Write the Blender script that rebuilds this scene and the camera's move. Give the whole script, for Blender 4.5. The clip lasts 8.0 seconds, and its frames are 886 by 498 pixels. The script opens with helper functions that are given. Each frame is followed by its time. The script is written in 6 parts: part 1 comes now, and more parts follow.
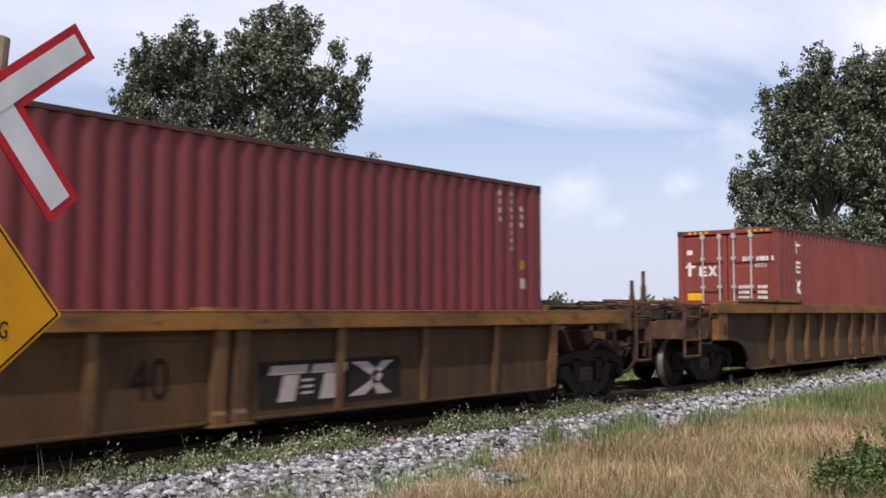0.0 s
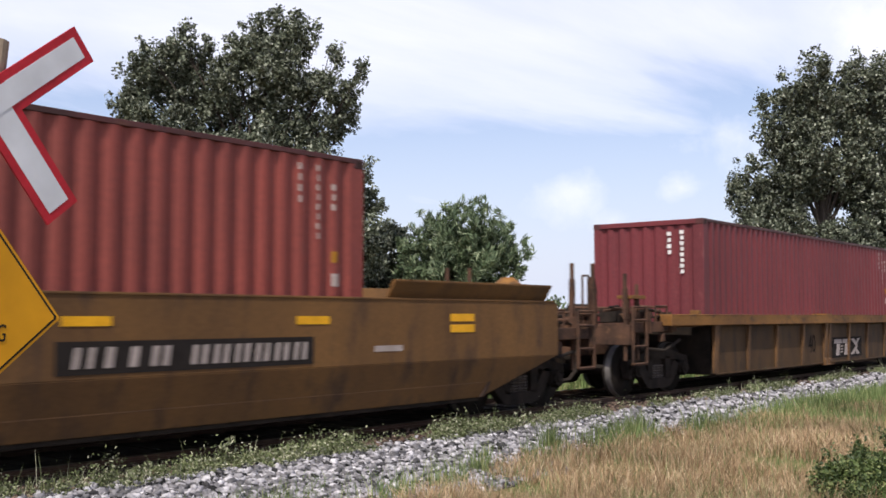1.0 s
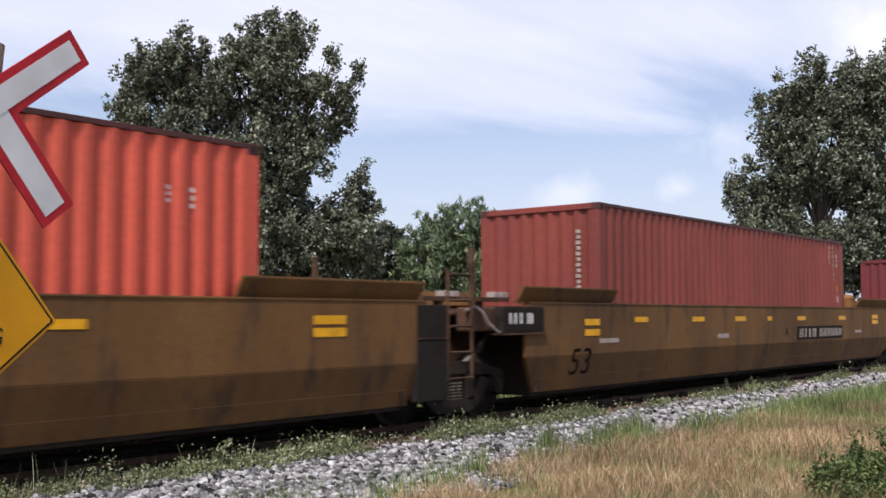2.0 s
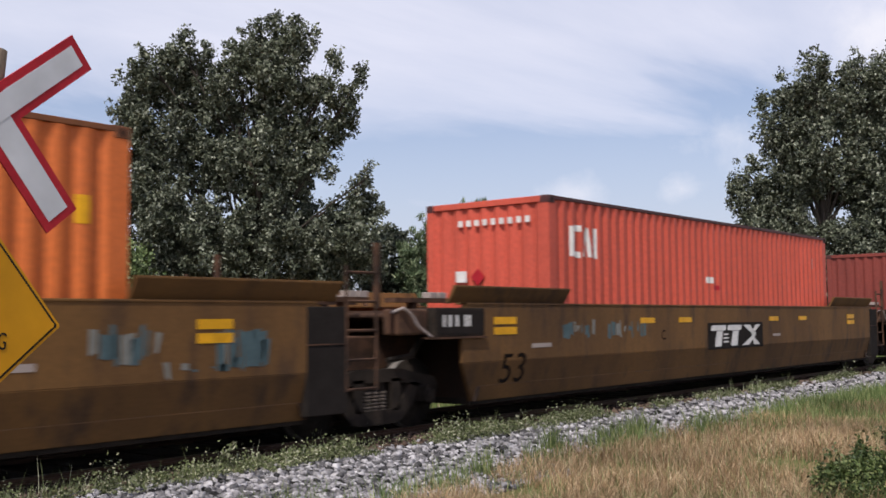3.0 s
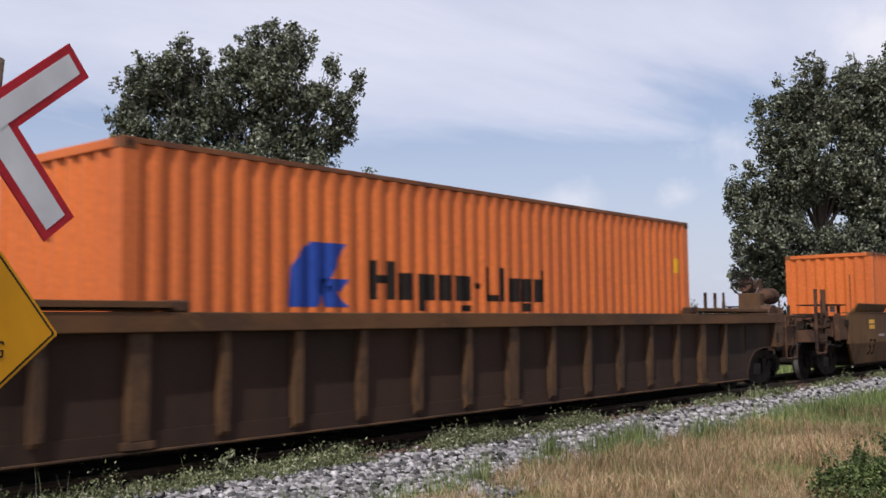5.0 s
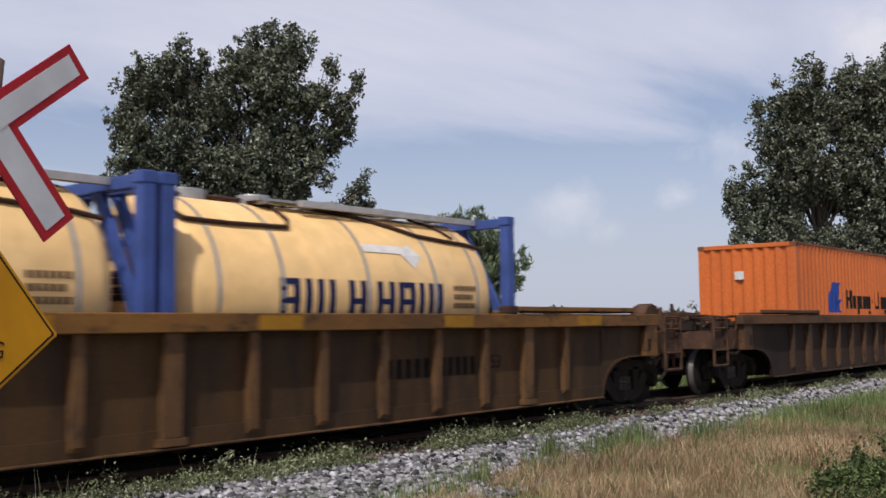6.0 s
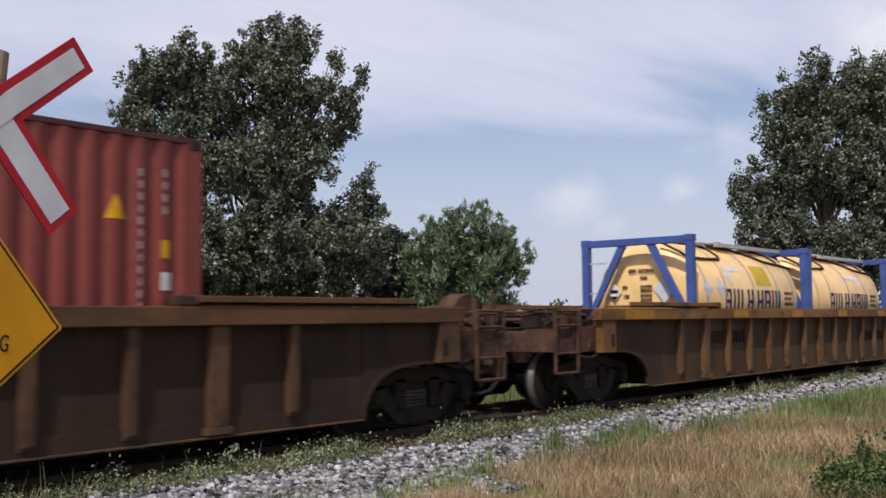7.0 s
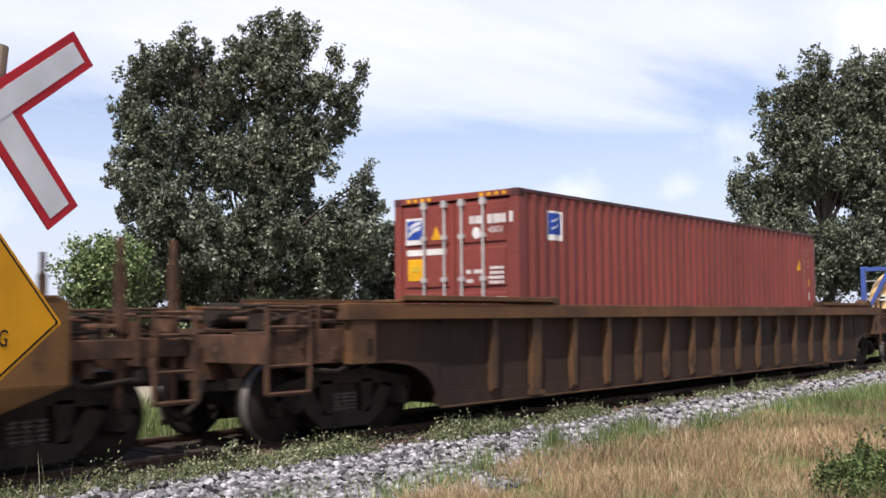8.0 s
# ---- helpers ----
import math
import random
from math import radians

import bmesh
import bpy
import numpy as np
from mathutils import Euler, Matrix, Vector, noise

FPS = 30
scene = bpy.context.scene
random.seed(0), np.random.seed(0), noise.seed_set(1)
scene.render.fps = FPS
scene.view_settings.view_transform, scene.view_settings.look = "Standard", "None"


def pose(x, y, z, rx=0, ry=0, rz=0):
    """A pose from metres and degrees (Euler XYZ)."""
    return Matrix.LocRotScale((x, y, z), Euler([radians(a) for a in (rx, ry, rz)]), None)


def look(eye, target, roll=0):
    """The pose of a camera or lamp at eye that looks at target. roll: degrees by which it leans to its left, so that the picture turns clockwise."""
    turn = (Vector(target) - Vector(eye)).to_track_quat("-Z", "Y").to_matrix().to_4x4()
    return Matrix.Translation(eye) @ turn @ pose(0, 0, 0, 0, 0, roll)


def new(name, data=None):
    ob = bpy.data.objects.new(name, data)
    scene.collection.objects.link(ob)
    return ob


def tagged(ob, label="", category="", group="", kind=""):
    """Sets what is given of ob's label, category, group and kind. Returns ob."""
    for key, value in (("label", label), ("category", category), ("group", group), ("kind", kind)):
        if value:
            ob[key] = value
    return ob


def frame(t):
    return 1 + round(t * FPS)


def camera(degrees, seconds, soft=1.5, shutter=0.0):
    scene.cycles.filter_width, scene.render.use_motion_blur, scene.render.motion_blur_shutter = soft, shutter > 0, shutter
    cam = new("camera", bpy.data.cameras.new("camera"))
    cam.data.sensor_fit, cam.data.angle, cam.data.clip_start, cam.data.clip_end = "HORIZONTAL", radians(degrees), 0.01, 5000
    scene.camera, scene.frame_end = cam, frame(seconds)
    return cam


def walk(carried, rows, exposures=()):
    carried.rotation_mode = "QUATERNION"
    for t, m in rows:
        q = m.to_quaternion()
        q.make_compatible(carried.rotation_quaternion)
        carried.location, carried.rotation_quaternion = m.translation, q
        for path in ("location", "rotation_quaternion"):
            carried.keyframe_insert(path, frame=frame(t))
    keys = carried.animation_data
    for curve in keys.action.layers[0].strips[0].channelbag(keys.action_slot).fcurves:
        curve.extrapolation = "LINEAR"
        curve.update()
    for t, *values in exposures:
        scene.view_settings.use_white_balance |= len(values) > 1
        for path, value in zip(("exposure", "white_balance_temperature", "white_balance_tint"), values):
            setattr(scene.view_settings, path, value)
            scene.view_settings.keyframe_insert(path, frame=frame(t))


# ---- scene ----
cam = camera(47.12, 8.0, soft=1.6, shutter=0.14)
EYE = Vector((0.0, 0.0, 1.42))
# seconds, pan from +y towards +x, tilt up, lean, drift of the eye
TURNS = [
    (0.0, 50.480, 3.537, 0.005, 0.000, 0.000, 0.000),
    (0.5, 50.571, 3.599, 0.090, -0.002, 0.007, -0.002),
    (1.0, 50.606, 3.740, 0.018, -0.002, 0.006, -0.002),
    (1.5, 50.788, 3.815, -0.018, -0.003, 0.003, 0.001),
    (3.0, 50.544, 3.933, -0.530, -0.004, -0.013, 0.001),
    (3.5, 50.642, 4.146, -0.618, -0.009, -0.018, 0.003),
    (4.0, 50.585, 4.232, -0.610, -0.013, -0.029, -0.004),
    (4.5, 50.638, 4.263, -0.694, -0.004, -0.016, 0.002),
    (6.0, 50.722, 4.357, -0.688, -0.013, -0.021, 0.001),
    (6.5, 50.622, 4.167, -0.676, -0.010, -0.012, 0.006),
    (7.0, 50.466, 4.007, -0.628, -0.005, -0.010, 0.001),
    (7.5, 50.432, 3.843, -0.351, -0.005, -0.007, 0.002),
    (8.0, 50.528, 3.819, -0.421, 0.000, 0.004, 0.000),
]


def aim(pan, tilt, lean, dx, dy, dz):
    a, b = radians(pan), radians(tilt)
    eye = EYE + Vector((dx, dy, dz))
    way = Vector((math.sin(a) * math.cos(b), math.cos(a) * math.cos(b), math.sin(b)))
    return look(eye, eye + way, lean)


EXPOSURES = [(0.0, 0.26), (0.5, 0.48), (1.0, 0.42), (1.5, 0.36), (3.0, 0.08), (3.5, -0.09), (4.0, -0.05), (4.5, 0.03), (6.0, -0.17), (6.5, -0.38), (7.0, -0.05), (7.5, 0.18), (8.0, 0.46)]
walk(cam, [(t, aim(*turn)) for t, *turn in TURNS], EXPOSURES)

# ---- world and sun ----
SUN = Vector((-0.76, -0.29, 1.2)).normalized()
ELEV, ROTA = math.asin(SUN.z), math.atan2(SUN.x, SUN.y)


def link(tree, a, b):
    tree.links.new(a, b)


def node(tree, kind, **values):
    n = tree.nodes.new(kind)
    for key, value in values.items():
        if key in n.inputs:
            n.inputs[key].default_value = value
    return n


def math_node(tree, op, a, b=None, clamp=False):
    n = tree.nodes.new("ShaderNodeMath")
    n.operation, n.use_clamp = op, clamp
    for i, v in enumerate((a, b)):
        if v is None:
            continue
        if isinstance(v, (int, float)):
            n.inputs[i].default_value = v
        else:
            link(tree, v, n.inputs[i])
    return n.outputs[0]


def ramp_node(tree, fac, stops):
    n = tree.nodes.new("ShaderNodeValToRGB")
    el = n.color_ramp.elements
    while len(el) < len(stops):
        el.new(0.5)
    for e, (p, c) in zip(el, stops):
        e.position = p
        e.color = (c, c, c, 1) if isinstance(c, (int, float)) else (*c, 1)
    link(tree, fac, n.inputs[0])
    return n.outputs[0]


def mix_node(tree, fac, a, b, mode="MIX"):
    n = tree.nodes.new("ShaderNodeMix")
    n.data_type, n.blend_type = "RGBA", mode
    for sock, v in ((n.inputs[0], fac), (n.inputs[6], a), (n.inputs[7], b)):
        if isinstance(v, (int, float)):
            sock.default_value = v
        elif isinstance(v, tuple):
            sock.default_value = (*v, 1)
        else:
            link(tree, v, sock)
    return n.outputs[2]


def build_sky():
    world = bpy.data.worlds.new("sky")
    scene.world = world
    world.use_nodes = True
    t = world.node_tree
    t.nodes.clear()
    out, bg = t.nodes.new("ShaderNodeOutputWorld"), t.nodes.new("ShaderNodeBackground")
    sky = t.nodes.new("ShaderNodeTexSky")
    sky.sky_type, sky.sun_disc = "NISHITA", False
    sky.sun_elevation, sky.sun_rotation = ELEV, ROTA
    sky.air_density, sky.dust_density, sky.ozone_density = 1.0, 1.6, 1.6
    co = t.nodes.new("ShaderNodeTexCoord")
    sep = t.nodes.new("ShaderNodeSeparateXYZ")
    link(t, co.outputs["Generated"], sep.inputs[0])
    up = math_node(t, "MAXIMUM", sep.outputs[2], 0.0)
    den = math_node(t, "ADD", up, 0.10)
    cx, cy = math_node(t, "DIVIDE", sep.outputs[0], den), math_node(t, "DIVIDE", sep.outputs[1], den)
    com = t.nodes.new("ShaderNodeCombineXYZ")
    link(t, cx, com.inputs[0])
    link(t, cy, com.inputs[1])
    mp = node(t, "ShaderNodeMapping", Rotation=(0, 0, 0.6), Scale=(0.30, 0.75, 1.0), Location=(SKY_SHIFT[0], SKY_SHIFT[1], 0))
    link(t, com.outputs[0], mp.inputs[0])
    veil = node(t, "ShaderNodeTexNoise", Scale=1.15, Detail=8.0, Roughness=0.56, Distortion=0.35)
    link(t, mp.outputs[0], veil.inputs["Vector"])
    # a thin veil of high cloud in a broad belt, clearer overhead
    rise = ramp_node(t, sep.outputs[2], [(0.16, 0.0), (0.265, 0.74), (0.42, 0.62), (0.65, 0.0)])
    veil_f = math_node(t, "ADD", math_node(t, "MULTIPLY", math_node(t, "SUBTRACT", veil.outputs[0], 0.5), 2.3), rise)
    veil_f = ramp_node(t, veil_f, [(0.16, 0.0), (0.45, 0.62), (0.85, 1.0)])
    # soft puffs low over the land
    wob = node(t, "ShaderNodeTexNoise", Scale=17.0, Detail=7.0, Roughness=0.6)
    link(t, co.outputs["Generated"], wob.inputs["Vector"])
    puff_f = None
    for pan, up_deg, size, white in PUFFS:
        a, b = radians(pan), radians(up_deg)
        c = (math.sin(a) * math.cos(b), math.cos(a) * math.cos(b), math.sin(b))
        d = t.nodes.new("ShaderNodeVectorMath")
        d.operation = "SUBTRACT"
        link(t, co.outputs["Generated"], d.inputs[0])
        d.inputs[1].default_value = c
        e = t.nodes.new("ShaderNodeVectorMath")
        e.operation = "MULTIPLY"
        link(t, d.outputs[0], e.inputs[0])
        e.inputs[1].default_value = (1, 1, 1.5)
        g = t.nodes.new("ShaderNodeVectorMath")
        g.operation = "LENGTH"
        link(t, e.outputs[0], g.inputs[0])
        dist = math_node(t, "DIVIDE", g.outputs["Value"], radians(size))
        one = math_node(t, "ADD", math_node(t, "SUBTRACT", 1.0, dist), math_node(t, "MULTIPLY", math_node(t, "SUBTRACT", wob.outputs[0], 0.52), 2.6))
        one = ramp_node(t, one, [(0.0, 0.0), (0.5, 0.45 * white), (1.1, white)])
        puff_f = one if puff_f is None else math_node(t, "MAXIMUM", puff_f, one)
    haze = ramp_node(t, sep.outputs[2], [(0.0, 0.9), (0.09, 0.62), (0.20, 0.28), (0.6, 0.0)])
    strong = mix_node(t, 1.0, sky.outputs[0], (0.122, 0.116, 0.126), "MULTIPLY")
    col = mix_node(t, haze, strong, (0.61, 0.65, 0.80))
    col = mix_node(t, math_node(t, "MULTIPLY", veil_f, 0.82), col, (0.825, 0.825, 0.95))
    col = mix_node(t, math_node(t, "MULTIPLY", puff_f, 0.66), col, (0.88, 0.87, 0.95))
    link(t, col, bg.inputs[0])
    bg.inputs[1].default_value = 1.0
    link(t, bg.outputs[0], out.inputs[0])


SKY_SHIFT = (0.4, 0.9)
PUFFS = [(57.6, 6.7, 2.6, 0.75), (63.9, 7.0, 1.4, 0.85), (67.0, 9.6, 2.6, 0.9), (74.0, 14.2, 3.0, 1.2), (60.2, 5.2, 1.5, 0.55), (25.0, 6.0, 3.0, 0.8), (90.0, 9.0, 4.0, 0.9), (15.0, 8.0, 3.5, 0.8), (-20.0, 9.0, 4.0, 0.9), (130.0, 10.0, 5.0, 0.9), (210.0, 9.0, 4.0, 0.9), (280.0, 8.0, 4.0, 0.9)]
build_sky()
sun = new("sun", bpy.data.lights.new("sun", "SUN"))
sun.data.energy, sun.data.angle, sun.data.color = 4.1, radians(0.7), (1.0, 0.95, 0.88)
sun.matrix_world = look(SUN * 100, (0, 0, 0))

# ---- materials ----


def surface(name, base, other, scale=2.0, stretch=(1, 1, 1), rough=0.6, metal=0.0, bump=0.1, grain=60.0, amount=(0.4, 0.65), island=0.0, third=None, third_at=(0.6, 0.72), third_scale=6.0, sheen=0.25):
    """Two-scale procedural paint: a broad blend of base and other, a second layer of stains, fine grain and relief."""
    m = bpy.data.materials.new(name)
    m.use_nodes = True
    t = m.node_tree
    b = t.nodes["Principled BSDF"]
    co = t.nodes.new("ShaderNodeTexCoord")
    mp = node(t, "ShaderNodeMapping", Scale=stretch)
    link(t, co.outputs["Object"], mp.inputs[0])
    n1 = node(t, "ShaderNodeTexNoise", Scale=scale, Detail=6.0, Roughness=0.6)
    link(t, mp.outputs[0], n1.inputs["Vector"])
    col = mix_node(t, ramp_node(t, n1.outputs[0], [(amount[0], 0.0), (amount[1], 1.0)]), base, other)
    if third:
        n3 = node(t, "ShaderNodeTexNoise", Scale=third_scale, Detail=7.0, Roughness=0.65)
        link(t, mp.outputs[0], n3.inputs["Vector"])
        col = mix_node(t, ramp_node(t, n3.outputs[0], [(third_at[0], 0.0), (third_at[1], 0.85)]), col, third)
    n2 = node(t, "ShaderNodeTexNoise", Scale=grain, Detail=4.0)
    link(t, co.outputs["Object"], n2.inputs["Vector"])
    fine = ramp_node(t, n2.outputs[0], [(0.25, 0.82), (0.75, 1.12)])
    col = mix_node(t, 1.0, col, fine, "MULTIPLY")
    if island:
        geo = t.nodes.new("ShaderNodeNewGeometry")
        v = ramp_node(t, geo.outputs["Random Per Island"], [(0.0, 1.0 - island), (1.0, 1.0 + island)])
        col = mix_node(t, 1.0, col, v, "MULTIPLY")
    link(t, col, b.inputs["Base Color"])
    link(t, math_node(t, "ADD", math_node(t, "MULTIPLY", n1.outputs[0], 0.25), rough - 0.12), b.inputs["Roughness"])
    b.inputs["Metallic"].default_value = metal
    b.inputs["Specular IOR Level"].default_value = sheen
    if bump:
        bp = node(t, "ShaderNodeBump", Strength=bump, Distance=0.01)
        link(t, n2.outputs[0], bp.inputs["Height"])
        link(t, bp.outputs[0], b.inputs["Normal"])
    return m


def leaf_surface(name, dark, light, pale, rough=0.55):
    m = bpy.data.materials.new(name)
    m.use_nodes = True
    t = m.node_tree
    b = t.nodes["Principled BSDF"]
    geo = t.nodes.new("ShaderNodeNewGeometry")
    col = t.nodes.new("ShaderNodeValToRGB")
    el = col.color_ramp.elements
    el[0].color, el[1].color = (*dark, 1), (*pale, 1)
    el[0].position, el[1].position = 0.15, 0.97
    e = el.new(0.7)
    e.color = (*light, 1)
    link(t, geo.outputs["Random Per Island"], col.inputs[0])
    co = t.nodes.new("ShaderNodeTexCoord")
    n1 = node(t, "ShaderNodeTexNoise", Scale=0.5, Detail=3.0)
    link(t, co.outputs["Object"], n1.inputs["Vector"])
    v = ramp_node(t, n1.outputs[0], [(0.3, 0.7), (0.7, 1.25)])
    c = mix_node(t, 1.0, col.outputs[0], v, "MULTIPLY")
    link(t, c, b.inputs["Base Color"])
    b.inputs["Roughness"].default_value = rough
    b.inputs["Specular IOR Level"].default_value = 0.25
    return m


def plain(name, col, rough=0.55, metal=0.0, sheen=0.15):
    return surface(name, col, tuple(c * 0.8 for c in col), scale=5.0, rough=rough, metal=metal, bump=0.03, grain=40, sheen=sheen)


RUST = (0.11, 0.05, 0.028)
